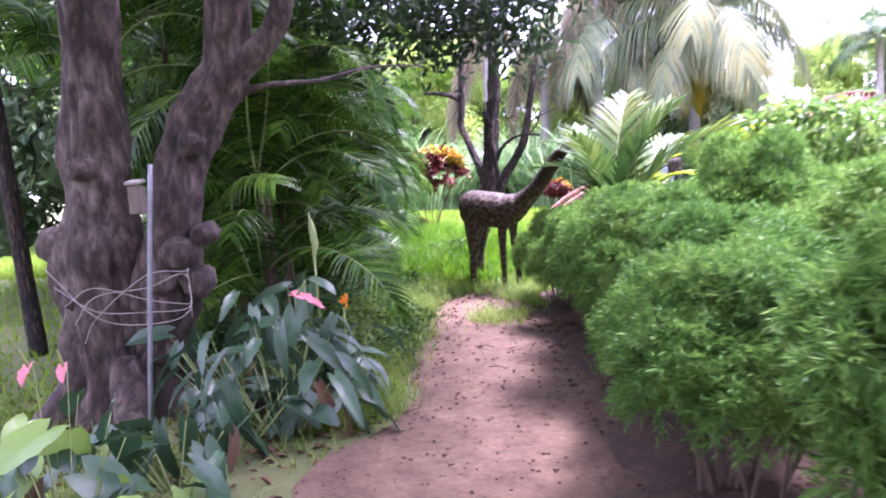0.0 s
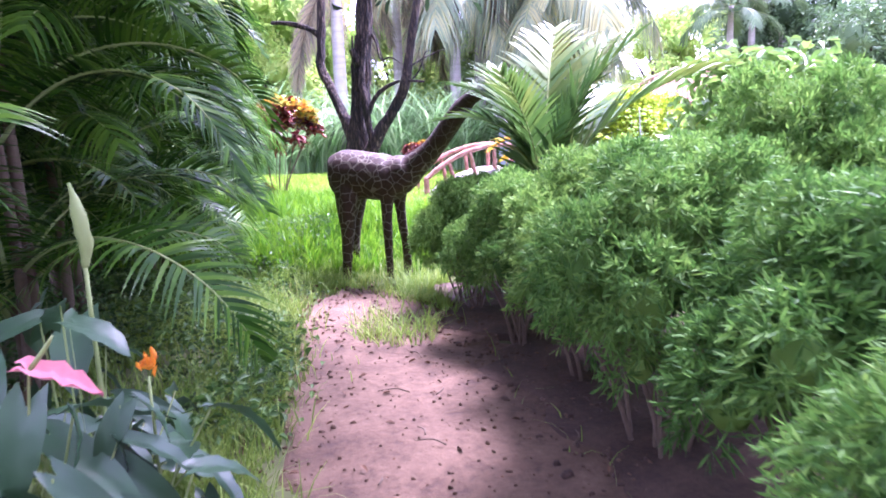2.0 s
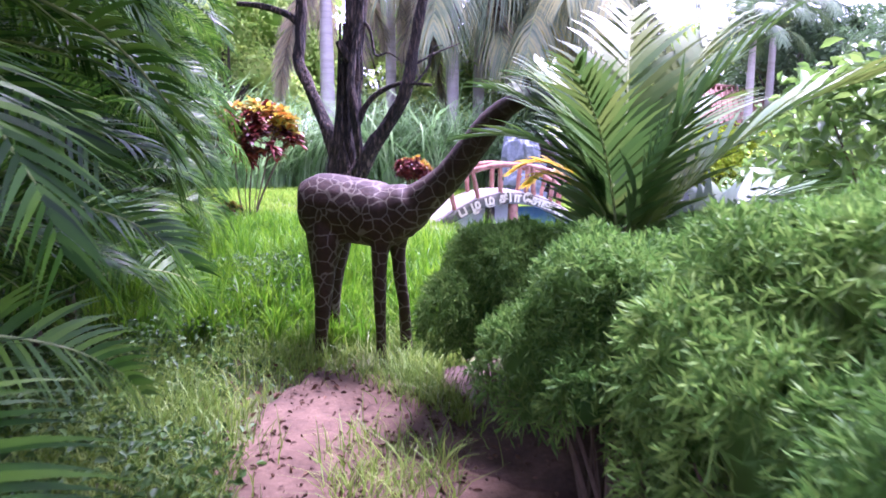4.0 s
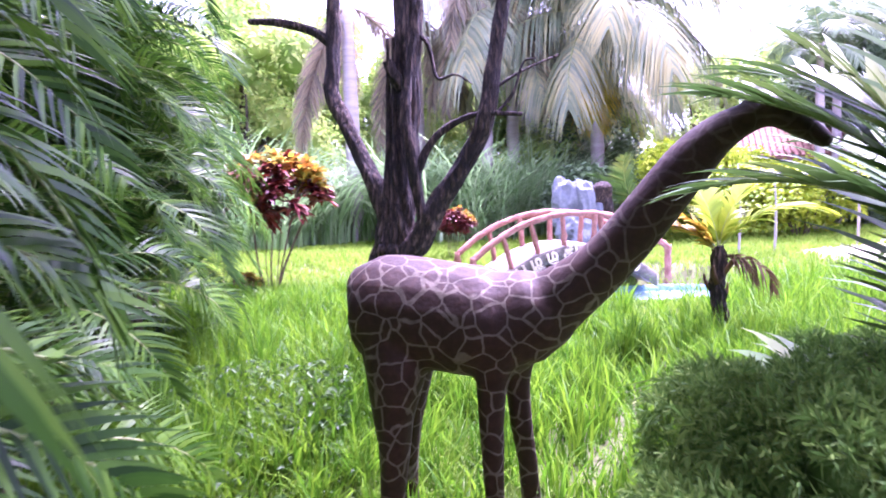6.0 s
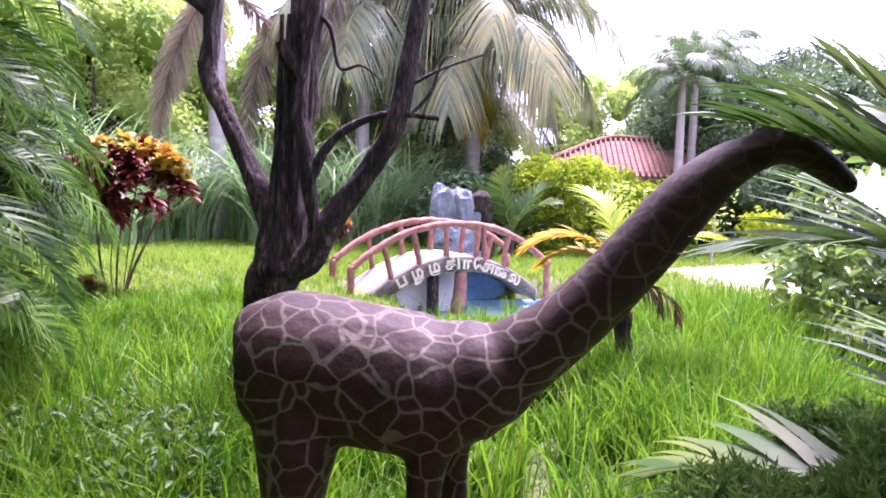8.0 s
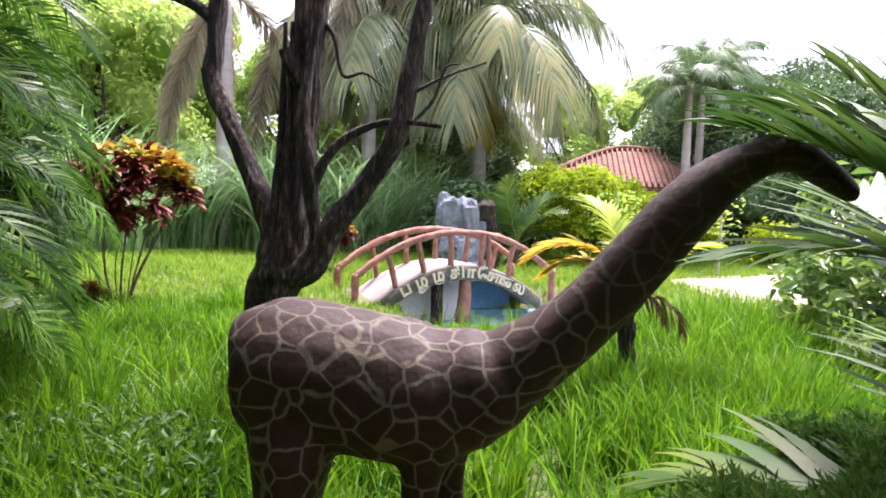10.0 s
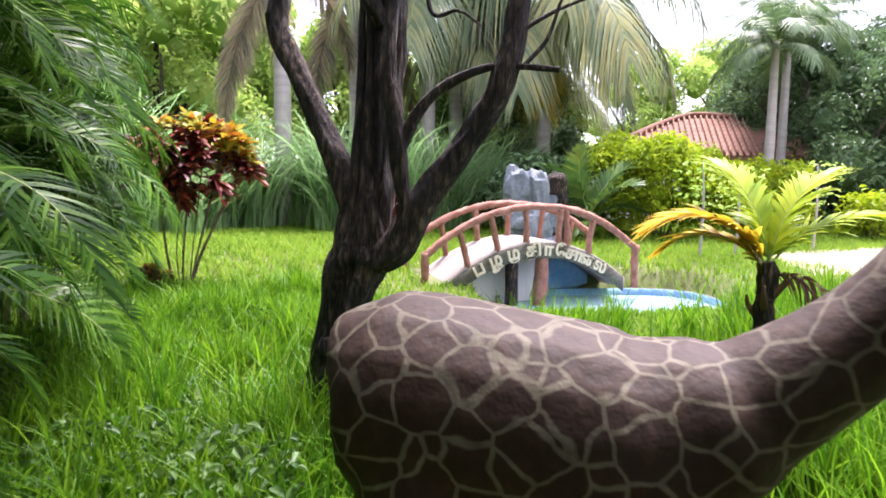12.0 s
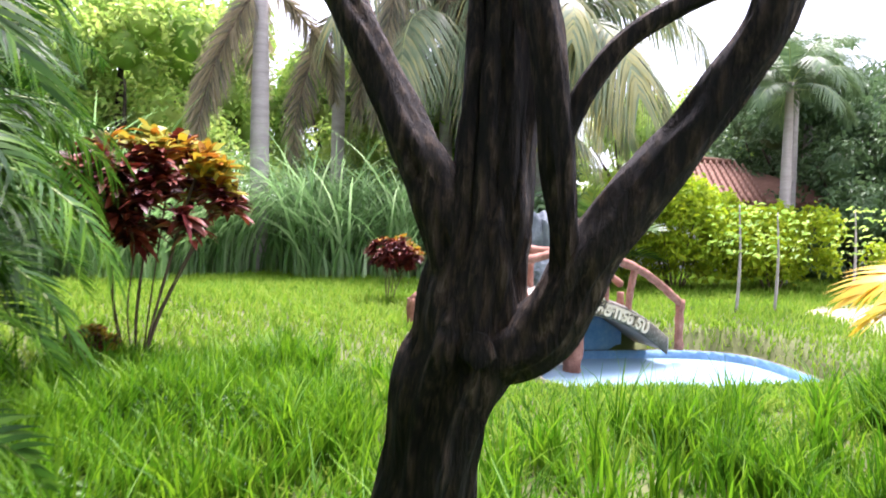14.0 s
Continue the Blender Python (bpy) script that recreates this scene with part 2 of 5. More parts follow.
gsep = gn.new("ShaderNodeSeparateXYZ"); gl.new(gpos.outputs["Object"], gsep.inputs[0])
# Net lines blend towards the brown with height, up the neck.
gfade = gn.new("ShaderNodeMapRange"); gfade.inputs[1].default_value = 1.0; gfade.inputs[2].default_value = 1.35; gfade.inputs[3].default_value = 0.0; gfade.inputs[4].default_value = 0.78
gl.new(gsep.outputs[2], gfade.inputs[0])
gline_high = gn.new("ShaderNodeMixRGB"); gl.new(gfade.outputs[0], gline_high.inputs[0]); gl.new(gline.outputs[0], gline_high.inputs[1]); gl.new(gbrown.outputs[0], gline_high.inputs[2])
gmix = gn.new("ShaderNodeMixRGB")
gl.new(gedge.outputs[0], gmix.inputs[0]); gl.new(gline_high.outputs[0], gmix.inputs[1]); gl.new(gbrown.outputs[0], gmix.inputs[2])
gl.new(gmix.outputs[0], gb.inputs["Base Color"])
gb.inputs["Roughness"].default_value = 0.7
gb.inputs["Specular IOR Level"].default_value = 0.35
gbump = gn.new("ShaderNodeBump"); gbump.inputs["Strength"].default_value = 0.35; gbump.inputs["Distance"].default_value = 0.01
gl.new(gfine.outputs["Fac"], gbump.inputs["Height"]); gl.new(gbump.outputs[0], gb.inputs["Normal"])
M["giraffe"] = gm

# pond water
wm, wmn, wml, wb = material("pond_water")
wb.inputs["Base Color"].default_value = (0.24, 0.36, 0.44, 1)
wb.inputs["Roughness"].default_value = 0.22
wb.inputs["Specular IOR Level"].default_value = 0.25
wb.inputs["Transmission Weight"].default_value = 0.0
wnoise = wmn.new("ShaderNodeTexNoise"); wnoise.inputs["Scale"].default_value = 9
wbump = wmn.new("ShaderNodeBump"); wbump.inputs["Strength"].default_value = 0.15
wml.new(wnoise.outputs["Fac"], wbump.inputs["Height"]); wml.new(wbump.outputs[0], wb.inputs["Normal"])
M["water"] = wm


# ---- mesh helpers ----
def fast_mesh(name, verts, faces, mats, smooth=False, which=None):
    """A mesh from arrays; all faces have the same number of corners."""
    verts, faces = np.asarray(verts, np.float32), np.asarray(faces, np.int32)
    me = bpy.data.meshes.new(name)
    k = faces.shape[1]
    me.vertices.add(len(verts)); me.vertices.foreach_set("co", verts.ravel())
    me.loops.add(faces.size); me.loops.foreach_set("vertex_index", faces.ravel())
    me.polygons.add(len(faces)); me.polygons.foreach_set("loop_start", np.arange(0, faces.size, k, dtype=np.int32))
    if smooth:
        me.polygons.foreach_set("use_smooth", np.ones(len(faces), dtype=bool))
    for m in mats:
        me.materials.append(M[m])
    if which is not None:
        me.polygons.foreach_set("material_index", np.asarray(which, np.int32))
    me.update(calc_edges=True)
    me.validate()
    return me


def part(name, me, parent=None, label=""):
    ob = new(name, me)
    if parent is not None:
        ob.parent = parent
    return tagged(ob, label)


def thing(name, place, label, category, group="", kind="", rz=0.0):
    ob = new(name)
    ob.matrix_basis = pose(*place, 0, 0, rz)
    ob.empty_display_size = 0.2
    return tagged(ob, label, category, group, kind)


class Build:
    """Collects quads of several pieces into one mesh."""
    def __init__(self):
        self.v, self.f, self.m, self.n = [], [], [], 0

    def add(self, v, f, m=0):
        v, f = np.asarray(v, float), np.asarray(f, int)
        self.v.append(v); self.f.append(f + self.n); self.m.append(np.full(len(f), m)); self.n += len(v)
        return self

    def mesh(self, name, mats, smooth=True):
        return fast_mesh(name, np.vstack(self.v), np.vstack(self.f), mats, smooth, np.concatenate(self.m))


def spline(points, steps=6):
    p = np.asarray(points, float)
    q = np.vstack([2 * p[0] - p[1], p, 2 * p[-1] - p[-2]])
    out = []
    for i in range(1, len(q) - 2):
        for s in np.arange(steps) / steps:
            a, b, c, d = q[i - 1], q[i], q[i + 1], q[i + 2]
            out.append(0.5 * (2 * b + (c - a) * s + (2 * a - 5 * b + 4 * c - d) * s * s + (3 * b - a - 3 * c + d) * s ** 3))
    out.append(p[-1])
    return np.array(out)


def tube(points, sides=10, steps=6, rough=0.0, seed=0, flat=(1, 1), lumps=4.0, ridges=0.0):
    """A swept limb: rows of x, y, z, radius; capped, as quads. rough: relief as a share of the radius."""
    path = spline(points, steps)
    c, r = path[:, :3], np.maximum(path[:, 3], 0.0008)
    t = np.gradient(c, axis=0); t /= np.linalg.norm(t, axis=1)[:, None] + 1e-9
    ref = np.array([0.0, 1.0, 0.0]) if abs(t[0][1]) < 0.8 else np.array([1.0, 0, 0])
    v = []
    for i in range(len(c)):
        s = np.cross(t[i], ref); s /= np.linalg.norm(s) + 1e-9
        u = np.cross(s, t[i]); ref = u
        for k in range(sides):
            a = 2 * math.pi * k / sides
            d = s * math.cos(a) * flat[0] + u * math.sin(a) * flat[1]
            q = c[i] + d * r[i]
            if rough:
                w = noise.noise(Vector((math.cos(a) * 2.2 + seed, math.sin(a) * 2.2, 0)) + Vector(c[i] * lumps)) + 0.5 * noise.noise(Vector((math.cos(a) * 5 + seed, math.sin(a) * 5, 7)) + Vector(c[i] * lumps * 0.6))
                q = q + d * r[i] * rough * w
            if ridges:
                w = noise.noise(Vector((a * 5.2 + 0.9 * math.sin(c[i][2] * 5), c[i][2] * 4.0, seed * 3.7))) + 0.6 * noise.noise(Vector((a * 11.0, c[i][2] * 7.0, seed)))
                q = q + d * r[i] * ridges * w * min(1.0, abs(math.sin(a / 2)) * 3)
            v.append(q)
    n = len(c)
    f = [(i * sides + k, i * sides + (k + 1) % sides, (i + 1) * sides + (k + 1) % sides, (i + 1) * sides + k) for i in range(n - 1) for k in range(sides)]
    a, b = len(v), len(v) + 1
    v += [c[0], c[-1]]
    for k in range(0, sides, 2):
        f.append((a, (k + 2) % sides, (k + 1) % sides, k))
        e = (n - 1) * sides
        f.append((b, e + k, e + (k + 1) % sides, e + (k + 2) % sides))
    return np.array(v), np.array(f)


def box_mesh(name, size, mat, bevel=0.01):
    bm = bmesh.new()
    bmesh.ops.create_cube(bm, size=1)
    bmesh.ops.scale(bm, vec=size, verts=bm.verts)
    bmesh.ops.bevel(bm, geom=bm.edges[:], offset=bevel, segments=2, affect="EDGES")
    me = bpy.data.meshes.new(name)
    bm.to_mesh(me); bm.free()
    me.materials.append(M[mat])
    return me


def blades(base, height, width, lean, rng, segs=3, curl=1.0):
    """Grass blades as tapering strips that bend over. base: N x 3."""
    n = len(base)
    az = rng.uniform(0, 2 * math.pi, n)
    d = np.stack([np.cos(az), np.sin(az), np.zeros(n)], 1)
    tw = az + rng.uniform(-1.0, 1.0, n) + math.pi / 2
    side = np.stack([np.cos(tw), np.sin(tw), np.zeros(n)], 1)
    rows = []
    for k in range(segs + 1):
        s = k / segs
        out = lean * s ** (1 + curl)
        up = height * (s - 0.32 * curl * s ** 3 * np.clip(lean / (height + 1e-6), 0, 1.5))
        p = base + d * out[:, None] + np.stack([np.zeros(n), np.zeros(n), up], 1)
        w = width * (1 - s ** 1.6) * 0.5 + 0.0004
        rows += [p - side * w[:, None], p + side * w[:, None]]
    v = np.stack(rows, 1).reshape(-1, 3)
    m = 2 * (segs + 1)
    q = np.array([[2 * k, 2 * k + 1, 2 * k + 3, 2 * k + 2] for k in range(segs)])
    f = (np.arange(n)[:, None, None] * m + q[None]).reshape(-1, 4)
    return v, f


def leaf_cards(centre, normal, size, rng, ratio=0.45):
    """Small folded leaves: two quads each, at the centres given, facing roughly along normal."""
    n = len(centre)
    a = rng.normal(size=(n, 3)); a -= normal * (a * normal).sum(1)[:, None]; a /= np.linalg.norm(a, axis=1)[:, None] + 1e-9
    b = np.cross(normal, a)
    L, W = size[:, None], size[:, None] * ratio
    fold = normal * W * 0.35
    root, tip = centre - a * L * 0.5, centre + a * L * 0.5 - normal * L * 0.18
    l1, l2 = centre - a * L * 0.1 + b * W * 0.5 + fold, centre + a * L * 0.22 + b * W * 0.38 + fold * 0.6
    r1, r2 = centre - a * L * 0.1 - b * W * 0.5 + fold, centre + a * L * 0.22 - b * W * 0.38 + fold * 0.6
    v = np.stack([root, l1, l2, tip, r2, r1], 1).reshape(-1, 3)
    q = np.array([[0, 1, 2, 3], [0, 3, 4, 5]])
    f = (np.arange(n)[:, None, None] * 6 + q[None]).reshape(-1, 4)
    return v, f


def unit(v):
    return v / (np.linalg.norm(v, axis=-1)[..., None] + 1e-9)


def clump_points(lumps, per, rng, depth=0.35):
    """Points near the surfaces of lumps (x, y, z, r), with outward normals; those deep inside other lumps are left out."""
    P, N = [], []
    L = np.asarray(lumps, float)
    for x, y, z, r in L:
        n = int(per * r * r)
        d = unit(rng.normal(size=(n, 3)))
        d[:, 2] = np.where(d[:, 2] < -0.5, -d[:, 2], d[:, 2])
        p = np.array([x, y, z]) + d * (r * (1 - depth * rng.random(n) ** 2))[:, None]
        keep = np.ones(n, bool)
        for a, b, c, q in L:
            if (a, b, c, q) != (x, y, z, r):
                keep &= np.linalg.norm(p - np.array([a, b, c]), axis=1) > q * 0.72
        P.append(p[keep]); N.append(d[keep])
    return np.vstack(P), np.vstack(N)


def crown_mesh(name, lumps, per, size, mat, seed, ratio=0.45, droop=0.0, core=0.0):
    rng = np.random.default_rng(seed)
    p, n = clump_points(lumps, per, rng, 0.6)
    nn = unit(n * 0.7 + rng.normal(size=n.shape) * 0.6 + np.array([0, 0, 0.5]))
    p = p + rng.normal(size=p.shape) * size * 0.5
    p[:, 2] -= droop * rng.random(len(p)) ** 2
    v, f = leaf_cards(p, nn, size * rng.uniform(0.6, 1.3, len(p)), rng, ratio)
    b = Build().add(v, f)
    if core:
        for x, y, z, r in lumps:
            r *= core
            b.add(*tube([(x, y, z - r, 0.1 * r), (x, y, z - r * 0.7, 0.7 * r), (x, y, z, r), (x, y, z + r * 0.7, 0.7 * r), (x, y, z + r, 0.1 * r)], 8, 2, 0.3, x, lumps=5))
    return b.mesh(name, [mat], False)


def frond_mesh(name, length, pairs, rise, droop, leaflet, width, mats, seed, vee=0.35, sag=0.5, forward=0.6, twist=0.0, plume=0.0):
    """A feather leaf along +x: an arching midrib with paired leaflets. rise: degrees at its root; droop: degrees it bends over."""
    rng = np.random.default_rng(seed)
    n = 24
    s = np.linspace(0, 1, n)
    ang = np.radians(rise - droop * s ** 1.3)
    step = length / (n - 1)
    x = np.concatenate([[0], np.cumsum(np.cos(ang[:-1]) * step)])
    z = np.concatenate([[0], np.cumsum(np.sin(ang[:-1]) * step)])
    y = twist * s ** 2 * length
    rib = np.stack([x, y, z], 1)
    b = Build()
    v, f = tube(np.column_stack([rib[::3], 0.012 * (1 - s[::3] * 0.85) * (length / 1.5)]), sides=6, steps=3)
    b.add(v, f, 1)
    u = np.linspace(0.10, 0.995, pairs)
    u = np.repeat(u, 2) + rng.normal(size=pairs * 2) * 0.004
    sgn = np.tile([1.0, -1.0], pairs)
    c = np.stack([np.interp(u, s, rib[:, k]) for k in range(3)], 1)
    a = np.interp(u, s, ang)
    t = np.stack([np.cos(a), np.zeros_like(a), np.sin(a)], 1)
    up = np.stack([-np.sin(a), np.zeros_like(a), np.cos(a)], 1)
    side = np.stack([np.zeros_like(a), sgn, np.zeros_like(a)], 1)
    roll = rng.uniform(-1, 1, len(u)) * plume * math.pi
    lift = vee + rng.normal(size=len(u)) * 0.12
    d = side * np.cos(roll)[:, None] + up * (lift + np.sin(roll))[:, None] + t * (forward + 0.9 * u ** 2)[:, None]
    d = unit(d)
    L = leaflet * (0.45 + 0.9 * np.sin(np.pi * np.clip(u * 0.86 + 0.12, 0, 1))) * rng.uniform(0.85, 1.1, len(u))
    rows = []
    segs = 4
    for k in range(segs + 1):
        q = k / segs
        p = c + d * (L * q)[:, None]
        p[:, 2] -= sag * L * q ** 2
        w = width * (0.55 + 0.45 * math.sin(math.pi * min(1, q + 0.25))) * (1 - q ** 3) * 0.5 + 0.0006
        wd = unit(np.cross(np.cross(t, d), d) * 0.0 + t - d * (t * d).sum(1)[:, None])
        rows += [p - wd * w, p + wd * w]
    v = np.stack(rows, 1).reshape(-1, 3)
    m = 2 * (segs + 1)
    q = np.array([[2 * k, 2 * k + 1, 2 * k + 3, 2 * k + 2] for k in range(segs)])
    f = (np.arange(len(u))[:, None, None] * m + q[None]).reshape(-1, 4)
    b.add(v, f, 0)
    return b.mesh(name, mats, False)


def smoothstep(a, b, x):
    t = np.clip((x - a) / (b - a), 0, 1)
    return t * t * (3 - 2 * t)


def ground_z(x, y):
    x, y = np.asarray(x, float), np.asarray(y, float)
    z = 0.10 * smoothstep(6.8, 8.6, y)
    z = z + 0.28 * np.exp(-((x + 1.2) / 3.0) ** 2 - ((y - 15.5) / 3.5) ** 2)
    z = z + 0.02 * np.sin(x * 2.1 + 0.7) * np.sin(y * 1.7) + 0.01 * np.sin(x * 5.3) * np.sin(y * 4.7 + 1)
    u, w = (x - 4.50) * 0.970 - (y - 12.85) * 0.242, (x - 4.50) * 0.242 + (y - 12.85) * 0.970
    pond = np.exp(-np.maximum(0, np.abs(u) - 1.36) ** 2 / 0.05 - np.maximum(0, np.abs(w) - 0.97) ** 2 / 0.03)
    z = z - 0.22 * np.exp(-((x - 4.3) / 2.0) ** 2 - ((y - 12.5) / 0.95) ** 2)
    return z - 0.48 * pond


# ---- ground ----
gx = np.concatenate([[-400, -150, -60, -30], np.arange(-16, 26.01, 0.2), [40, 70, 160, 400]])
gy = np.concatenate([[-300, -100, -40, -15], np.arange(-5, 32.01, 0.2), [45, 80, 170, 500]])
X, Y = np.meshgrid(gx, gy)
nx, ny = len(gx), len(gy)
idx = np.arange(nx * ny).reshape(ny, nx)
gv_ = np.stack([X.ravel(), Y.ravel(), ground_z(X, Y).ravel()], 1)
gf_ = np.stack([idx[:-1, :-1].ravel(), idx[:-1, 1:].ravel(), idx[1:, 1:].ravel(), idx[1:, :-1].ravel()], 1)
ground = tagged(new("ground", fast_mesh("ground", gv_, gf_, ["soil"], True)), "grassy garden soil under lawn and weeds", "ground", kind="structure")


def sheet(name, rows, mat, lift, label, category, across=30, ragged=0.2):
    """A strip of ground: rows of y, left x, right x, along y, with uneven edges."""
    r = spline(np.array(rows, float), 10)
    v = []
    for y, a, b in r:
        a += ragged * noise.noise(Vector((y * 2.3, 1.7, 0))) + 0.5 * ragged * noise.noise(Vector((y * 7, 4, 0)))
        b += ragged * noise.noise(Vector((y * 2.1, 9.2, 0))) + 0.5 * ragged * noise.noise(Vector((y * 6, 8, 0)))
        for k in range(across + 1):
            x = a + (b - a) * k / across
            e = min(k, across - k) / across
            h = 0.012 * noise.noise(Vector((x * 4, y * 4, 0))) + 0.006 * noise.noise(Vector((x * 13, y * 13, 3)))
            v.append((x, y, float(ground_z(x, y)) + (lift + h if e > 0 else -0.02)))
    n = across + 1
    f = [(i * n + k, i * n + k + 1, (i + 1) * n + k + 1, (i + 1) * n + k) for i in range(len(r) - 1) for k in range(across)]
    return tagged(new(name, fast_mesh(name, v, f, [mat], True)), label, category, kind="structure")


sheet("path", [(-3, -0.75, 0.95), (0, -0.8, 0.95), (2, -0.78, 0.98), (2.8, -0.72, 1.0), (3.6, -0.36, 1.05), (4.6, -0.26, 1.1), (5.5, -0.24, 1.1), (6.2, -0.2, 0.9), (6.8, -0.1, 0.62), (7.1, 0.1, 0.35)],
      "sand", 0.03, "reddish sandy footpath with scuffed surface", "path")
sheet("sand_clearing", [(10.5, 8.2, 13.5), (12, 7.3, 16), (13.5, 7.6, 18), (14.6, 8.6, 18)], "pale_sand", 0.04, "pale sandy clearing beside the lawn", "ground", ragged=0.5)

# Dark tone is damp soil plus the hedge's shade, painted onto the path edge.
sheet("hedge_bed", [(-3, 0.95, 2.9), (1, 0.85, 2.9), (2.5, 0.72, 2.9), (4, 0.78, 2.8), (5.5, 0.95, 2.6), (6.3, 0.85, 2.4), (7.0, 0.7, 2.2)], "hedge_soil", 0.036, "reddish-brown soil under the hedge, darkened for damp and hedge shade", "soil", ragged=0.35)

# ---- giraffe statue ----
gi = Build()
sweeps = [
    # body, neck and head
    [(0.242, 7.545, 0.953, 0.12), (0.252, 7.538, 0.955, 0.168), (0.289, 7.511, 0.95, 0.194), (0.37, 7.452, 0.945, 0.20), (0.50, 7.361, 0.925, 0.198), (0.65, 7.256, 0.91, 0.192), (0.74, 7.193, 0.94, 0.158), (0.80, 7.151, 0.97, 0.14), (0.85, 7.116, 1.01, 0.09)],
    [(0.72, 7.207, 0.90, 0.15), (0.84, 7.123, 1.0, 0.112), (0.964, 7.036, 1.122, 0.088), (1.079, 6.956, 1.285, 0.082), (1.17, 6.892, 1.424, 0.075), (1.241, 6.842, 1.508, 0.060), (1.307, 6.796, 1.548, 0.046), (1.35, 6.766, 1.553, 0.036)],
    [(1.30, 6.80, 1.55, 0.040), (1.36, 6.76, 1.562, 0.044), (1.41, 6.724, 1.525, 0.039), (1.453, 6.694, 1.487, 0.031), (1.475, 6.68, 1.467, 0.025), (1.484, 6.672, 1.458, 0.013)],
    # legs
    [(0.32, 7.41, 0.88, 0.13), (0.316, 7.38, 0.745, 0.112), (0.30, 7.38, 0.58, 0.078), (0.298, 7.38, 0.455, 0.060), (0.285, 7.39, 0.28, 0.047), (0.276, 7.396, 0.10, 0.040), (0.27, 7.39, 0.05, 0.05)],
    [(0.40, 7.53, 0.86, 0.12), (0.40, 7.55, 0.70, 0.09), (0.38, 7.55, 0.48, 0.055), (0.37, 7.56, 0.28, 0.044), (0.37, 7.56, 0.05, 0.046)],
    [(0.64, 7.19, 0.86, 0.12), (0.615, 7.185, 0.74, 0.062), (0.607, 7.19, 0.60, 0.046), (0.607, 7.19, 0.486, 0.042), (0.61, 7.188, 0.30, 0.035), (0.612, 7.185, 0.12, 0.033), (0.61, 7.18, 0.05, 0.042)],
    [(0.72, 7.26, 0.86, 0.115), (0.735, 7.285, 0.70, 0.052), (0.75, 7.29, 0.52, 0.042), (0.775, 7.30, 0.34, 0.037), (0.79, 7.30, 0.05, 0.042)],
    # tail, ears, horns
    [(0.247, 7.54, 1.02, 0.02), (0.217, 7.54, 0.94, 0.014), (0.225, 7.53, 0.80, 0.012), (0.24, 7.52, 0.72, 0.018), (0.245, 7.52, 0.64, 0.006)],
    [(1.34, 6.79, 1.575, 0.022), (1.318, 6.818, 1.592, 0.02), (1.312, 6.83, 1.595, 0.012)],
    [(1.352, 6.775, 1.575, 0.018), (1.342, 6.782, 1.625, 0.016), (1.34, 6.784, 1.642, 0.02)],
    [(1.34, 6.74, 1.575, 0.022), (1.31, 6.725, 1.59, 0.02), (1.302, 6.72, 1.592, 0.012)],
]
for k, rows in enumerate(sweeps):
    v, f = tube(rows, sides=16, steps=6)
    gi.add(v, f)
giraffe = tagged(new("giraffe_statue", gi.mesh("giraffe_statue", ["giraffe"])), "painted concrete giraffe statue with pale net pattern in grass", "statue")
rem = giraffe.modifiers.new("remesh", "REMESH"); rem.mode = "VOXEL"; rem.voxel_size = 0.012; rem.use_smooth_shade = True
sm = giraffe.modifiers.new("smooth", "SMOOTH"); sm.factor, sm.iterations = 0.6, 8

# ---- forked dark tree behind the giraffe ----
dark_tree = thing("forked_tree", (0, 0, 0), "dark-barked forked garden tree with bare sweeps", "tree")
trunk = Build()
trunk.add(*tube([(0.36, 9.22, 0.0, 0.17), (0.42, 9.2, 0.18, 0.125), (0.50, 9.15, 0.55, 0.105), (0.545, 9.12, 0.85, 0.108), (0.60, 9.1, 1.02, 0.125), (0.615, 9.1, 1.2, 0.108), (0.64, 9.1, 1.36, 0.075), (0.65, 9.1, 1.46, 0.03)], 48, 20, 0.30, 1, lumps=5, ridges=0.13))
trunk.add(*tube([(0.62, 9.1, 1.15, 0.09), (0.672, 9.1, 1.5, 0.088), (0.705, 9.12, 1.8, 0.082), (0.735, 9.14, 2.2, 0.08), (0.77, 9.15, 2.7, 0.075), (0.74, 9.2, 3.3, 0.055), (0.8, 9.22, 4.0, 0.04)], 44, 20, 0.30, 2, lumps=5, ridges=0.13))
for x, y, z, r in ((0.47, 9.08, 0.62, 0.05), (0.40, 9.14, 0.42, 0.06), (0.60, 9.02, 1.02, 0.05)):
    trunk.add(*tube([(x, y + 0.06, z, r * 0.9), (x - 0.02, y, z, r), (x - 0.04, y - 0.05, z + 0.01, r * 0.7)], 10, 5, 0.35, 3, lumps=9))
for k, (x, y, r) in enumerate(((0.585, 9.02, 0.026), (0.63, 9.015, 0.028), (0.555, 9.05, 0.026), (0.665, 9.05, 0.022))):
    trunk.add(*tube([(0.53 + 0.3 * (x - 0.6), 9.12, 0.75, r * 0.6), (x - 0.02, y + 0.02, 1.0, r), (x, y + 0.005, 1.2, r), (x + 0.03, y + 0.025, 1.55, r * 0.9), (x + 0.05, y + 0.06, 1.85, r * 0.7), (x + 0.07, y + 0.10, 2.3, r * 0.4)], 10, 8, 0.35, k * 4.3, lumps=6))
for a in range(5):
    q = a * 1.3
    trunk.add(*tube([(0.36, 9.22, 0.16, 0.07), (0.36 + 0.14 * math.cos(q), 9.22 + 0.14 * math.sin(q), 0.05, 0.055), (0.36 + 0.3 * math.cos(q), 9.22 + 0.3 * math.sin(q), 0.0, 0.03)], 8, 5, 0.3, a))
part("trunk", trunk.mesh("trunk", ["dark_bark"]), dark_tree)
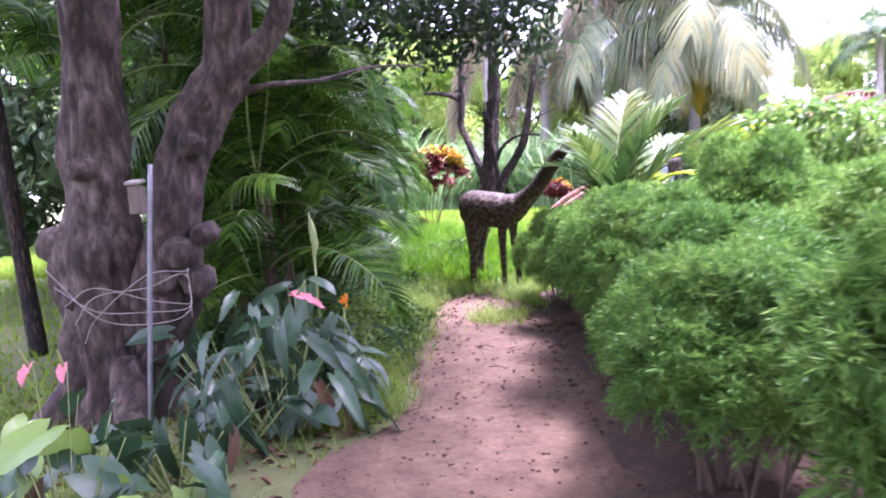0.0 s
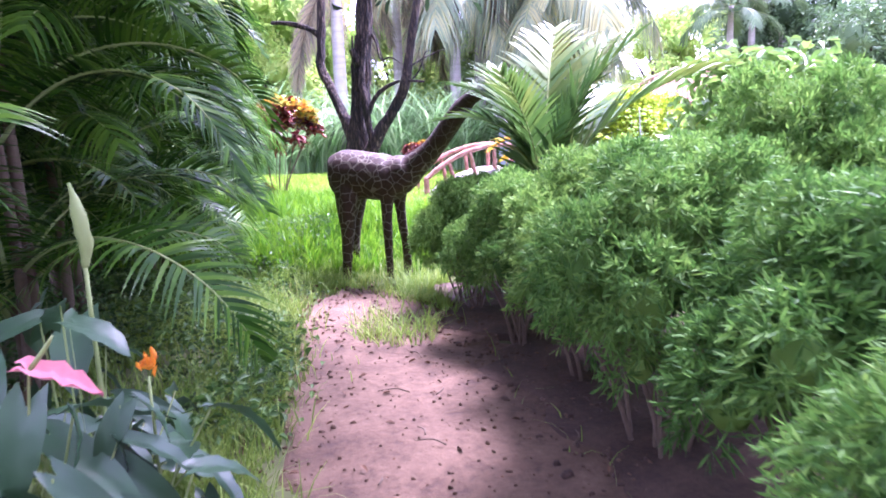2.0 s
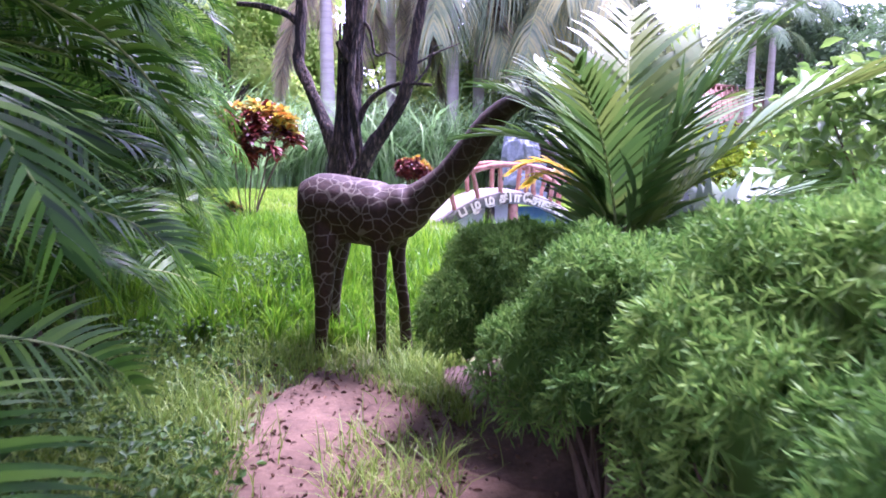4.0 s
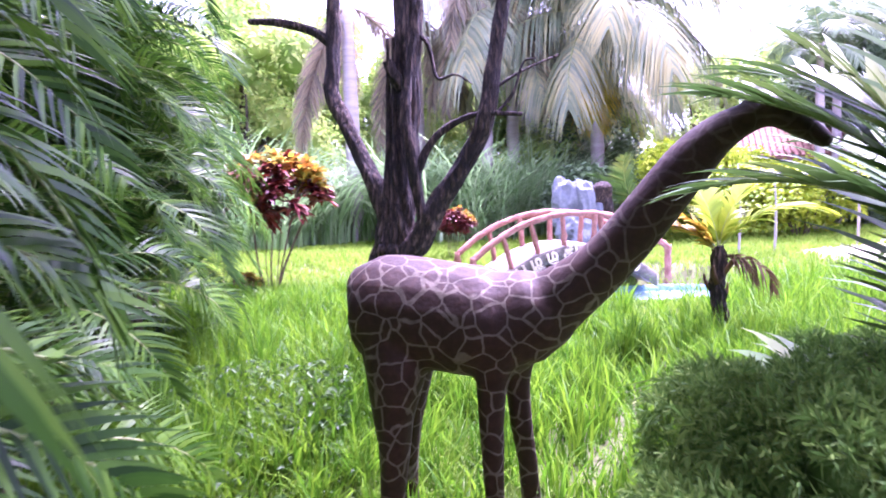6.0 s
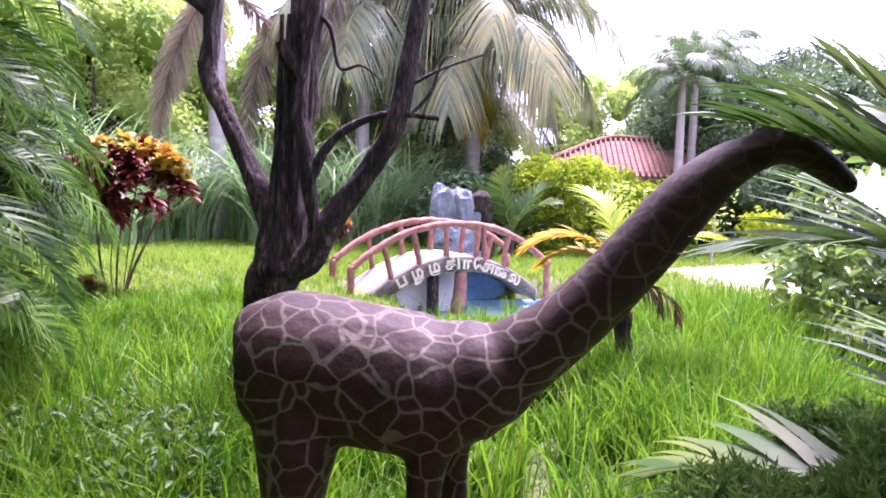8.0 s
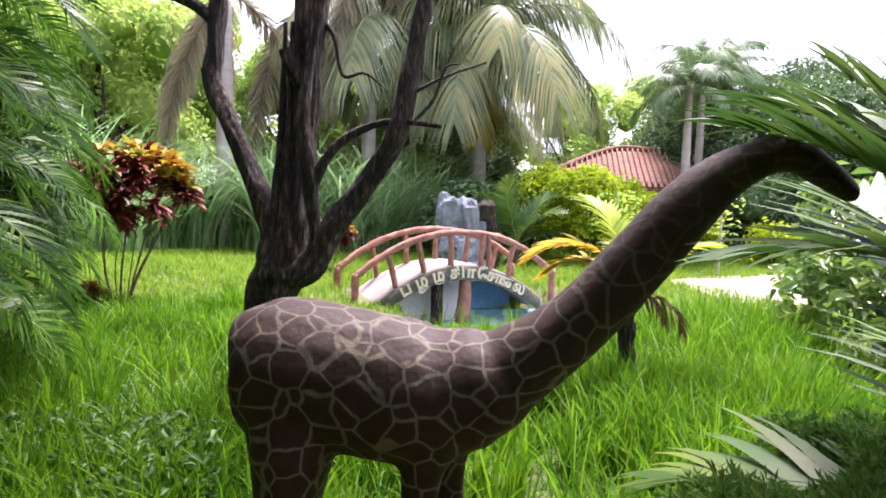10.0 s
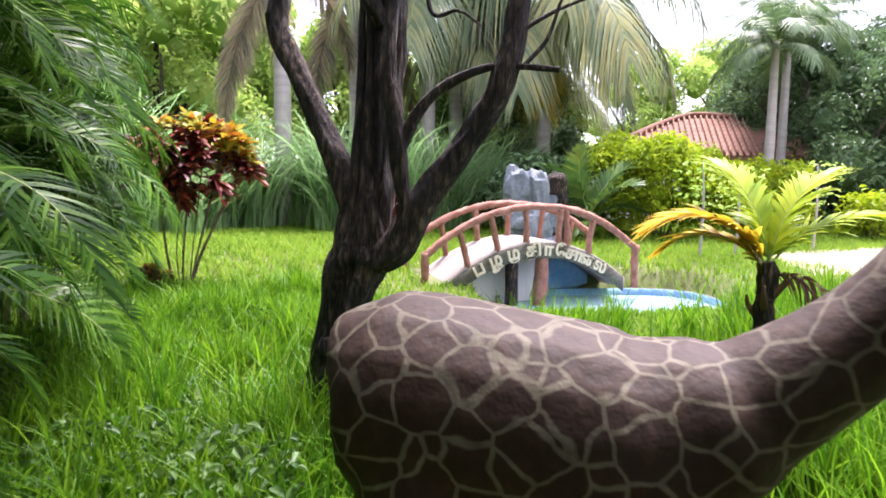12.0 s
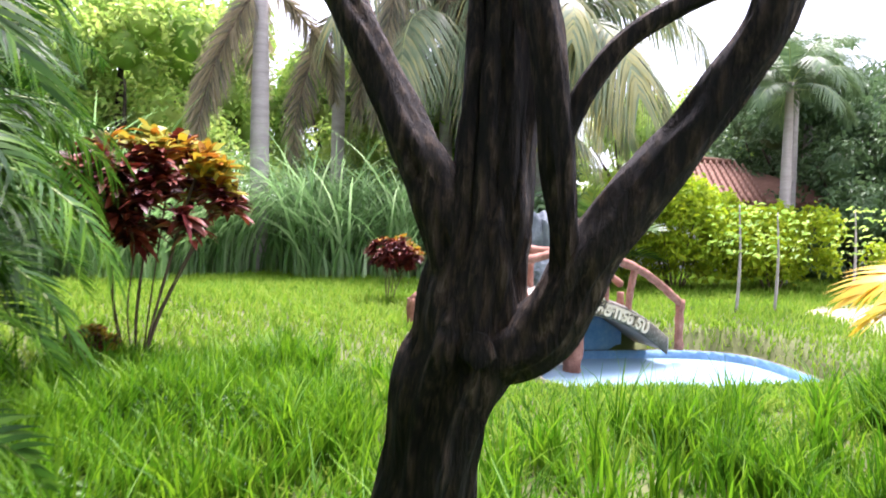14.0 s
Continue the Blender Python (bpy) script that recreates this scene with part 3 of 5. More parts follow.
BARE_ARMS = [
    [(0.60, 9.1, 1.12, 0.075), (0.545, 9.12, 1.32, 0.066), (0.47, 9.2, 1.52, 0.052), (0.37, 9.32, 1.80, 0.046), (0.30, 9.42, 2.0, 0.048), (0.31, 9.45, 2.2, 0.046), (0.34, 9.5, 2.6, 0.044), (0.36, 9.55, 3.2, 0.035)],
    [(0.60, 9.06, 0.98, 0.075), (0.72, 8.99, 1.06, 0.075), (0.80, 8.94, 1.22, 0.066), (0.93, 8.86, 1.42, 0.056), (1.03, 8.78, 1.60, 0.05), (1.10, 8.72, 1.78, 0.05), (1.16, 8.72, 2.1, 0.042), (1.24, 8.74, 2.5, 0.036), (1.36, 8.8, 3.1, 0.026)],
    [(0.765, 8.95, 1.14, 0.036), (0.74, 8.93, 1.26, 0.03), (0.725, 8.93, 1.38, 0.033), (0.71, 8.93, 1.5, 0.036), (0.695, 8.95, 1.68, 0.038), (0.68, 8.97, 1.82, 0.034), (0.72, 9.0, 2.1, 0.022), (0.80, 9.0, 2.5, 0.014)],
    [(0.725, 8.95, 1.46, 0.03), (0.79, 8.9, 1.62, 0.026), (0.88, 8.84, 1.72, 0.022), (1.03, 8.76, 1.79, 0.018), (1.14, 8.68, 1.79, 0.014), (1.27, 8.6, 1.775, 0.011)],
    [(0.32, 9.47, 2.32, 0.032), (0.2, 9.5, 2.42, 0.03), (0.0, 9.55, 2.48, 0.026), (-0.2, 9.6, 2.5, 0.02)],
    [(0.30, 9.42, 1.99, 0.035), (0.265, 9.42, 2.05, 0.026), (0.25, 9.42, 2.08, 0.016)],
    [(0.70, 9.1, 1.98, 0.05), (0.63, 9.06, 2.08, 0.036), (0.6, 9.05, 2.15, 0.03)],
    [(1.15, 8.68, 1.79, 0.009), (1.24, 8.65, 1.9, 0.008), (1.30, 8.64, 2.06, 0.006), (1.36, 8.6, 2.08, 0.003)],
    [(0.76, 9.14, 2.35, 0.02), (0.86, 9.1, 2.26, 0.012), (0.9, 9.05, 2.05, 0.010), (1.0, 9.0, 2.06, 0.007), (1.1, 8.98, 2.0, 0.004)],
    [(1.13, 8.7, 1.92, 0.012), (1.3, 8.66, 2.02, 0.008), (1.5, 8.6, 2.1, 0.005)],
]
for k, rows in enumerate(BARE_ARMS):
    part("limb", fast_mesh("limb", *tube(rows, 24 if rows[0][3] > 0.035 else 12, 12, 0.26, k + 5, lumps=7, ridges=0.10), ["dark_bark"], True), dark_tree)

# Unseen high crown, added to shade the giraffe and the grass below.
r_ = np.random.default_rng(31)
HIGH = [(r_.uniform(-2.2, 1.0), r_.uniform(7.6, 11.6), r_.uniform(4.5, 5.8), r_.uniform(0.45, 0.75)) for _ in range(11)]
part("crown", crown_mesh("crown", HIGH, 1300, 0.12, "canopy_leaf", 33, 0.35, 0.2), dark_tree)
for x, y, z, w in HIGH[::3]:
    part("limb", fast_mesh("limb", *tube([(0.8, 9.22, 3.7, 0.035), ((x + 0.8) / 2, (y + 9.2) / 2, (z + 4.1) / 2, 0.022), (x, y, z, 0.008)], 8, 6, 0.2, x), ["dark_bark"], True), dark_tree)

# ---- big trunk at the path's start ----
big = thing("old_tree", (0, 0, 0), "old grey-barked tree with knotted double trunk", "tree")
b = Build()
b.add(*tube([(-2.05, 4.02, -0.05, 0.40), (-2.06, 4.02, 0.25, 0.31), (-2.12, 4.02, 0.6, 0.26), (-2.13, 4.02, 1.0, 0.23), (-2.12, 4.05, 1.35, 0.19), (-2.10, 4.08, 1.8, 0.165), (-2.09, 4.12, 2.3, 0.15), (-2.08, 4.15, 3.0, 0.14), (-2.0, 4.2, 4.2, 0.11)], 48, 16, 0.28, 11, lumps=3.5, ridges=0.07))
for q in (0.3, 1.4, 2.7, 3.9, 5.2):
    b.add(*tube([(-2.05 + 0.2 * math.cos(q), 4.02 + 0.2 * math.sin(q), 0.35, 0.10), (-2.05 + 0.38 * math.cos(q), 4.02 + 0.38 * math.sin(q), 0.1, 0.11), (-2.05 + 0.6 * math.cos(q), 4.02 + 0.6 * math.sin(q), -0.04, 0.06)], 10, 5, 0.25, q))
for x, y, z, r in ((-2.36, 3.95, 1.06, 0.11), (-2.10, 3.86, 1.5, 0.06), (-2.2, 3.83, 0.75, 0.07)):
    b.add(*tube([(x + 0.05, y + 0.08, z, r), (x, y, z, r * 1.1), (x - 0.02, y - 0.06, z, r * 0.7)], 12, 5, 0.3, x * 7, lumps=8))
part("trunk", b.mesh("trunk", ["grey_bark"]), big)
b = Build()
b.add(*tube([(-1.85, 4.02, 0.35, 0.20), (-1.74, 4.0, 0.72, 0.19), (-1.66, 4.0, 1.05, 0.16), (-1.61, 4.02, 1.38, 0.14), (-1.50, 4.05, 1.68, 0.145), (-1.36, 4.08, 1.9, 0.14), (-1.27, 4.1, 2.1, 0.125), (-1.23, 4.14, 2.6, 0.12), (-1.1, 4.2, 3.4, 0.09)], 44, 16, 0.28, 21, lumps=5, ridges=0.08))
b.add(*tube([(-1.38, 4.05, 1.85, 0.08), (-1.2, 4.08, 2.05, 0.085), (-0.98, 4.12, 2.27, 0.075), (-0.85, 4.16, 2.6, 0.07), (-0.5, 4.3, 3.2, 0.05)], 14, 7, 0.22, 22, lumps=5))
for x, y, z, r in ((-1.58, 3.84, 0.98, 0.10), (-1.50, 3.88, 0.8, 0.09), (-1.68, 3.82, 0.82, 0.08), (-1.44, 3.90, 1.08, 0.07), (-1.47, 3.92, 1.62, 0.07)):
    b.add(*tube([(x, y + 0.1, z, r), (x, y, z, r * 1.1), (x + 0.01, y - 0.06, z, r * 0.72), (x + 0.01, y - 0.075, z, r * 0.2)], 14, 4, 0.25, x * 9, lumps=8))
part("limb", b.mesh("limb", ["grey_bark"]), big)
part("branch", fast_mesh("branch", *tube([(-1.3, 4.06, 1.88, 0.03), (-1.05, 4.1, 1.95, 0.02), (-0.75, 4.3, 1.99, 0.014), (-0.45, 4.6, 2.1, 0.010), (-0.1, 5.0, 2.15, 0.006)], 8, 6, 0.15, 3), ["grey_bark"], True), big)
# Low lumps hang in view; those above z 3.5 are unseen, added for shade.
CAN = [(-0.6, 5.4, 2.75, 0.5), (-0.1, 5.9, 2.62, 0.42), (0.35, 6.0, 2.58, 0.40), (0.75, 6.1, 2.55, 0.36), (0.1, 6.6, 2.95, 0.5), (0.8, 5.6, 2.85, 0.45), (-0.9, 5.9, 2.7, 0.45), (-1.6, 4.6, 3.6, 0.8), (-0.4, 4.2, 3.7, 0.8), (-2.4, 4.4, 3.8, 0.9), (-1.8, 5.8, 4.1, 0.95), (-2.1, 7.2, 4.4, 1.0), (-2.9, 6.0, 4.6, 1.1), (-0.3, 3.0, 3.9, 0.9), (0.9, 3.6, 3.9, 0.9), (0.6, 4.8, 3.9, 0.8), (0.3, 2.2, 3.9, 0.9), (1.5, 2.6, 4.1, 0.9),  (-3.0, 3.2, 3.7, 0.9), (-1.8, 3.0, 3.8, 0.8), (0.4, 6.4, 3.8, 0.7), (0.8, 7.2, 4.1, 0.5), (-1.2, 6.9, 4.2, 0.85), (-1.5, 8.1, 4.5, 0.9), (1.6, 4.4, 4.3, 0.6), (1.5, 5.5, 4.3, 0.55), (1.6, 1.2, 4.2, 0.8), (-1.2, 0.2, 4.0, 0.9), (-0.6, 1.4, 4.0, 0.8), (-1.0, -1.0, 4.2, 1.0), (0.6, -0.4, 4.2, 0.9), (-0.8, 2.6, 4.3, 0.8)]
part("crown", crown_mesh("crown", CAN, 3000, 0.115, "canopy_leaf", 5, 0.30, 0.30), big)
for rows in ([(-0.5, 4.3, 3.2, 0.04), (-0.2, 5.2, 3.0, 0.025), (0.4, 5.9, 2.9, 0.012), (0.8, 6.2, 2.75, 0.006)], [(-1.1, 4.2, 3.3, 0.06), (-0.7, 5.2, 3.1, 0.03), (-0.3, 6.3, 3.15, 0.012)]):
    part("branch", fast_mesh("branch", *tube(rows, 8, 6, 0.15, 6), ["grey_bark"], True), big)

# nest box, pipe and cords on the old tree
box = thing("nest_box", (-1.745, 3.76, 1.31), "small weathered wooden box fixed to the trunk", "box")
part("body", box_mesh("body", (0.068, 0.09, 0.16), "box_wood", 0.006), box)
lid = part("lid", box_mesh("lid", (0.08, 0.11, 0.02), "pale_concrete", 0.006), box, "pale grey lid")
lid.matrix_basis = pose(0, -0.01, 0.10, 8, 0, 0)
pipe = tagged(new("pipe", fast_mesh("pipe", *tube([(-1.705, 3.51, -0.02, 0.013), (-1.66, 3.60, 0.8, 0.013), (-1.615, 3.68, 1.50, 0.013)], 10, 4), ["galvanised"], True)), "thin grey metal pipe standing beside the trunk", "pipe")
rng = np.random.default_rng(3)
for k in range(5):
    z = 0.50 + 0.07 * k
    pts = [(-2.30 + 0.05 * k, 3.72 - 0.01 * k, 0.95 - 0.11 * k, 0.0028), (-2.0, 3.66, 0.78 + rng.uniform(-0.14, 0.10), 0.0028), (-1.72, 3.70, z + 0.1, 0.0028), (-1.50, 3.72, z + 0.16 - 0.05 * (k % 3), 0.0028), (-1.52, 3.80, 0.9 - 0.1 * (k % 4), 0.0028)]
    tagged(new("cord", fast_mesh("cord", *tube(pts, 6, 5), ["cord"], True)), "loose grey cord tied round the trunk", "cord", "cords on the trunk")

# ---- feathery hedge ----
def hedge_leaves(name, lumps, per, seed, size=0.055):
    rng = np.random.default_rng(seed)
    p, n = clump_points(lumps, per, rng, 0.14)
    d = unit(n * 0.75 + rng.normal(size=n.shape) * 0.45 + np.array([0, 0, 0.35]))
    K = 11
    u = np.tile(np.linspace(0.1, 1.0, K), (len(p), 1))
    base = p[:, None, :] + d[:, None, :] * (u * size * 1.3)[:, :, None]
    base[:, :, 2] -= 0.35 * size * u ** 2
    nd = unit(d[:, None, :] * 0.75 + rng.normal(size=base.shape) * 0.6 + np.array([0, 0, -0.15]))
    ln = size * rng.uniform(0.7, 1.2, u.shape) * (1.15 - 0.5 * u)
    tip = base + nd * ln[:, :, None]
    tip[:, :, 2] -= 0.2 * ln
    mid = (base + tip) / 2
    w = unit(np.cross(nd, rng.normal(size=nd.shape))) * 0.0042
    v = np.stack([base, mid + w, tip, mid - w], 2).reshape(-1, 3)
    f = np.arange(len(v)).reshape(-1, 4)
    return fast_mesh(name, v, f, ["hedge"])


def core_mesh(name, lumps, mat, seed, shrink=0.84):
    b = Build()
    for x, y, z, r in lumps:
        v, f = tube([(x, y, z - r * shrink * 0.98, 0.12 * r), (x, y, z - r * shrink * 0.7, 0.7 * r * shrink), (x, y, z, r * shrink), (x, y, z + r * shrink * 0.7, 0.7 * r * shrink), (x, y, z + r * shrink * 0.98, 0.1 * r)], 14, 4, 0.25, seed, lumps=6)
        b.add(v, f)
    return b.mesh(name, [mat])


BUSHES = []
for k in range(4):
    r_ = np.random.default_rng(40 + k)
    lumps = [(0, 0, 0.68, 0.29)]
    for j in range(7):
        a = j * 2 * math.pi / 7 + r_.uniform(-0.3, 0.3)
        lumps.append((0.35 * math.cos(a), 0.35 * math.sin(a), 0.64 + r_.uniform(-0.14, 0.10), r_.uniform(0.12, 0.20)))
    for j in range(4):
        a = j * 2 * math.pi / 4 + r_.uniform(-0.4, 0.4)
        lumps.append((0.36 * math.cos(a), 0.36 * math.sin(a), 0.43 + r_.uniform(-0.06, 0.06), r_.uniform(0.07, 0.12)))
    for j in range(4):
        a = j * 1.7 + r_.uniform(-0.4, 0.4)
        lumps.append((0.2 * math.cos(a), 0.2 * math.sin(a), 0.86 + r_.uniform(-0.04, 0.05), r_.uniform(0.10, 0.15)))
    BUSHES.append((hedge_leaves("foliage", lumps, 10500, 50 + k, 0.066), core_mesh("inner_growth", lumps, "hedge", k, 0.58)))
STEM = [fast_mesh("stem", *tube([(0.05, 0, -0.03, 0.012), (0.13, 0.01, 0.2, 0.010), (0.30, 0.05 * s, 0.52, 0.005)], 6, 4, 0.2, s), ["twig"], True) for s in (-1, 1)]
HEDGE = [  # x, y, width, height, variant, turn
    (1.42, 0.75, 1.25, 1.12, 0, 10), (1.50, 1.72, 1.10, 1.12, 1, 80), (1.10, 2.50, 1.0, 0.98, 2, 200), (1.30, 3.22, 1.04, 1.10, 3, 140),
    (1.20, 3.98, 1.0, 1.12, 1, 20), (1.30, 4.72, 1.0, 1.16, 2, 60), (1.12, 5.40, 0.86, 1.0, 0, 270), (1.06, 6.28, 0.78, 0.94, 3, 310), (1.62, 6.7, 0.78, 0.84, 2, 33), (1.80, 5.7, 0.9, 0.98, 1, 111),
    (2.05, 4.35, 0.95, 1.42, 1, 200), (2.2, 3.3, 1.1, 1.22, 2, 25), (2.25, 2.2, 1.2, 1.15, 0, 75), (2.1, 5.1, 0.9, 1.2, 3, 12)]
for x, y, w, h, k, turn in HEDGE:
    w *= 0.95
    bush = thing("hedge_bush", (x, y, float(ground_z(x, y))), "clipped rounded bush of feathery green foliage beside the path", "hedge", "clipped hedge bushes", rz=turn)
    bush.scale = (w, w, h)
    part("foliage", BUSHES[k][0], bush)
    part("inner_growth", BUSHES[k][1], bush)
    for j in range(16):
        part("stem", STEM[j % 2], bush).matrix_basis = pose(0.10 * math.sin(j * 2.0), 0.10 * math.cos(j * 3.0), 0, 0, 0, j * 22.5 + 11 * (j % 3)) @ Matrix.Diagonal((0.8 + 0.12 * (j % 4), 0.8, 1.0 + 0.08 * (j % 3), 1))

# ---- palms ----
DARK_FRONDS = [frond_mesh("frond", L, 52, rise, droop, 0.27, 0.019, ["palm_leaf", "bract"], 60 + k, vee, sag, 0.12, tw) for k, (L, rise, droop, tw, vee, sag) in enumerate([(1.55, 72, 125, 0.06, 0.35, 0.35), (1.7, 58, 120, -0.10, 0.25, 0.55), (1.5, 40, 100, 0.08, 0.15, 0.75), (1.35, 15, 80, -0.06, 0.3, 0.45), (1.75, 80, 115, 0.03, 0.1, 0.6), (1.6, 50, 135, 0.12, 0.4, 0.3)])]


def fronds_on(palm, z, meshes, turns, scale=1.0, rng=None):
    for k, a in enumerate(turns):
        f = part("frond", meshes[k % len(meshes)], palm)
        s = scale * (rng.uniform(0.85, 1.12) if rng else 1)
        f.matrix_basis = pose(0, 0, z + (rng.uniform(-0.16, 0.16) if rng else 0), (rng.uniform(-26, 26) if rng else 0), (rng.uniform(-10, 14) if rng else 0), a) @ Matrix.Diagonal((s, s, s, 1))


CLUMP = [(-1.48, 5.3, 1.4), (-1.75, 5.6, 2.0), (-1.55, 6.2, 1.3), (-1.8, 6.9, 1.9), (-1.75, 7.7, 1.4), (-1.9, 8.4, 2.0), (-1.75, 9.3, 1.4), (-2.5, 5.2, 2.5), (-2.6, 6.5, 2.7), (-2.6, 7.8, 2.7), (-2.5, 9.2, 2.6), (-1.55, 5.4, 0.5), (-1.6, 6.6, 0.6), (-1.7, 10.2, 1.5), (-1.95, 7.3, 2.9), (-1.45, 5.35, 2.1), (-2.0, 5.9, 0.9), (-2.1, 8.0, 0.8), (-2.4, 10.6, 2.4), (-1.9, 11.3, 1.3), (-2.0, 6.2, 3.3), (-1.55, 10.3, 2.0), (-1.75, 11.3, 2.3), (-1.7, 9.6, 2.6), (-2.3, 12.4, 3.0), (-1.28, 7.4, 0.35), (-1.32, 8.2, 0.6), (-1.3, 8.9, 1.0), (-1.32, 9.5, 0.5), (-1.36, 10.1, 1.2), (-1.42, 9.2, 1.9), (-1.45, 10.8, 0.6), (-1.5, 11.2, 1.6), (-1.15, 10.2, 1.0), (-1.28, 10.9, 1.3), (-1.3, 10.6, 0.5), (-1.28, 11.6, 1.6), (-1.3, 11.2, 0.8)]
rng = np.random.default_rng(8)
for k, (x, y, z) in enumerate(CLUMP):
    palm = thing("areca_palm", (x, y, float(ground_z(x, y))), "dense dark green areca palm with drooping feather fronds", "palm", "areca palms beside the path")
    part("stem", fast_mesh("stem", *tube([(0, 0, -0.05, 0.04), (0.02, 0, z * 0.5, 0.028), (0, 0, z + 0.05, 0.025)], 8, 5, 0.05, k), ["twig"], True), palm)
    n = 18 if y > 9.4 and x > -1.3 else 13
    fronds_on(palm, z, DARK_FRONDS, [360 / n * j * 2.4 + rng.uniform(-15, 15) for j in range(n)], 0.74 if x > -1.51 and y > 7 else 1.0, rng)

# young coconut palm beside the hedge
YOUNG = [frond_mesh("frond", L, 28, rise, droop, 0.42, 0.042, ["coco_leaf", "bract"], 80 + k, 0.35, 0.22, 0.8) for k, (L, rise, droop) in enumerate([(1.35, 82, 45), (1.4, 66, 60), (1.25, 48, 62), (1.1, 28, 60)])]
young = thing("young_coconut_palm", (1.55, 6.12, 0.05), "young coconut palm with stiff upright green fronds", "palm")
part("stem", fast_mesh("stem", *tube([(0, 0, -0.05, 0.12), (0, 0, 0.3, 0.10), (0, 0, 1.02, 0.05)], 10, 5, 0.15, 3), ["twig"], True), young)
for k, (a, v_, s, z) in enumerate([(115, 0, 0.9, 0.6), (60, 0, 1.1, 0.65), (-30, 0, 1.0, 0.6), (215, 0, 0.8, 0.62), (15, 0, 1.05, 0.6), (30, 1, 1.05, 0.6), (-25, 1, 1.1, 0.6), (128, 1, 0.74, 0.90), (75, 1, 0.95, 0.6), (-5, 2, 1.05, 0.55), (20, 2, 1.05, 0.5), (50, 2, 1.0, 0.5), (118, 3, 0.85, 0.62), (104, 1, 0.78, 0.95), (70, 3, 0.9, 0.4), (5, 3, 1.0, 0.4), (-40, 2, 0.9, 0.5), (150, 2, 0.66, 1.0), (35, 3, 1.0, 0.35)]):
    f = part("frond", YOUNG[v_], young)
    f.matrix_basis = pose(0, 0, z, 0, 0, a) @ Matrix.Diagonal((s, s, s, 1))

# small yellow palms in the grass
YEL = frond_mesh("frond", 0.76, 38, 58, 100, 0.25, 0.045, ["yellow_leaf", "bract"], 90, 0.3, 0.3, 0.7)
YGR = [frond_mesh("frond", L, 36, rise, droop, 0.26, 0.032, ["lime_leaf", "bract"], 95 + k, 0.3, 0.3, 0.7) for k, (L, rise, droop) in enumerate([(0.78, 80, 62), (0.76, 52, 74), (0.6, 70, 90)])]
DRY = frond_mesh("withered_frond", 0.62, 22, 10, 100, 0.13, 0.02, ["dry", "dry"], 99, 0.2, 0.9, 0.9, 0, 0.6)
palm = thing("small_palm", (2.80, 9.0, float(ground_z(2.80, 9.0))), "small yellowing palm with a dark stub trunk in tall grass", "palm")
part("stem", fast_mesh("stem", *tube([(0, 0, -0.05, 0.06), (0.012, 0, 0.3, 0.05), (-0.012, 0, 0.55, 0.046), (0.008, 0, 0.72, 0.05), (0, 0, 0.82, 0.03)], 16, 10, 0.45, 4, lumps=16), ["dark_bark"], True), palm)
for k, a in enumerate((20, 130, 215, 300, 75)):
    q = math.radians(a)
    part("leaf_base", fast_mesh("leaf_base", *tube([(0.03 * math.cos(q), 0.03 * math.sin(q), 0.42 + 0.07 * k, 0.02), (0.085 * math.cos(q), 0.085 * math.sin(q), 0.50 + 0.07 * k, 0.014), (0.10 * math.cos(q), 0.10 * math.sin(q), 0.56 + 0.07 * k, 0.006)], 8, 5, 0.4, 9 + k, lumps=14), ["dry"], True), palm, "withered brown leaf base")
for a, s_ in ((-42, 0.72), (-58, 0.5)):
    part("withered_frond", DRY, palm, "hanging brown withered frond").matrix_basis = pose(0, 0, 0.74, 0, 0, a) @ Matrix.Diagonal((s_, s_, s_, 1))
part("frond", YEL, palm, "orange-yellow frond").matrix_basis = pose(0, 0, 0.78, 0, 0, 150)
part("frond", YEL, palm, "orange-yellow frond").matrix_basis = pose(0, 0, 0.76, 0, 8, 128) @ Matrix.Diagonal((0.85, 0.85, 0.85, 1))
for k, (a, s_) in enumerate(((108, 0.95), (-38, 0.95), (55, 0.8), (-12, 0.85))):
    part("frond", YGR[k % 3], palm).matrix_basis = pose(0, 0, 0.80, 0, 0, a) @ Matrix.Diagonal((s_, s_, s_, 1))

# ---- croton shrub ----
def croton_leaves(H, n, rng, mat, droop, long):
    """Rosettes of strap leaves round the shoot tips H."""
    base = np.repeat(H, n, 0) + rng.normal(size=(len(H) * n, 3)) * np.array([0.015, 0.015, 0.03])
    d = unit(rng.normal(size=base.shape) * np.array([1, 1, 0.35]) + np.array([0, 0, 0.45]) + unit(np.repeat(H - np.array([0, 0, 1.1]), n, 0)) * 0.35)
    L = rng.uniform(0.6, 1.15, len(base)) * long
    side = unit(np.cross(d, np.array([0, 0, 1.0]) + rng.normal(size=d.shape) * 0.25))
    rows = []
    for k in range(6):
        s = k / 5
        p = base + d * (L * s)[:, None]
        p[:, 2] -= droop * L * s * s
        w = (0.033 * math.sin(math.pi * (0.12 + 0.86 * s)) + 0.001)
        fold = np.array([0, 0, 0.012]) * math.sin(math.pi * s)
        rows += [p - side * w + fold, p, p + side * w + fold]
    v = np.stack(rows, 1).reshape(-1, 3)
    q = np.array([[3 * k + j, 3 * k + j + 1, 3 * k + j + 4, 3 * k + j + 3] for k in range(5) for j in (0, 1)])
    return fast_mesh("foliage", v, (np.arange(len(base))[:, None, None] * 18 + q[None]).reshape(-1, 4), [mat])


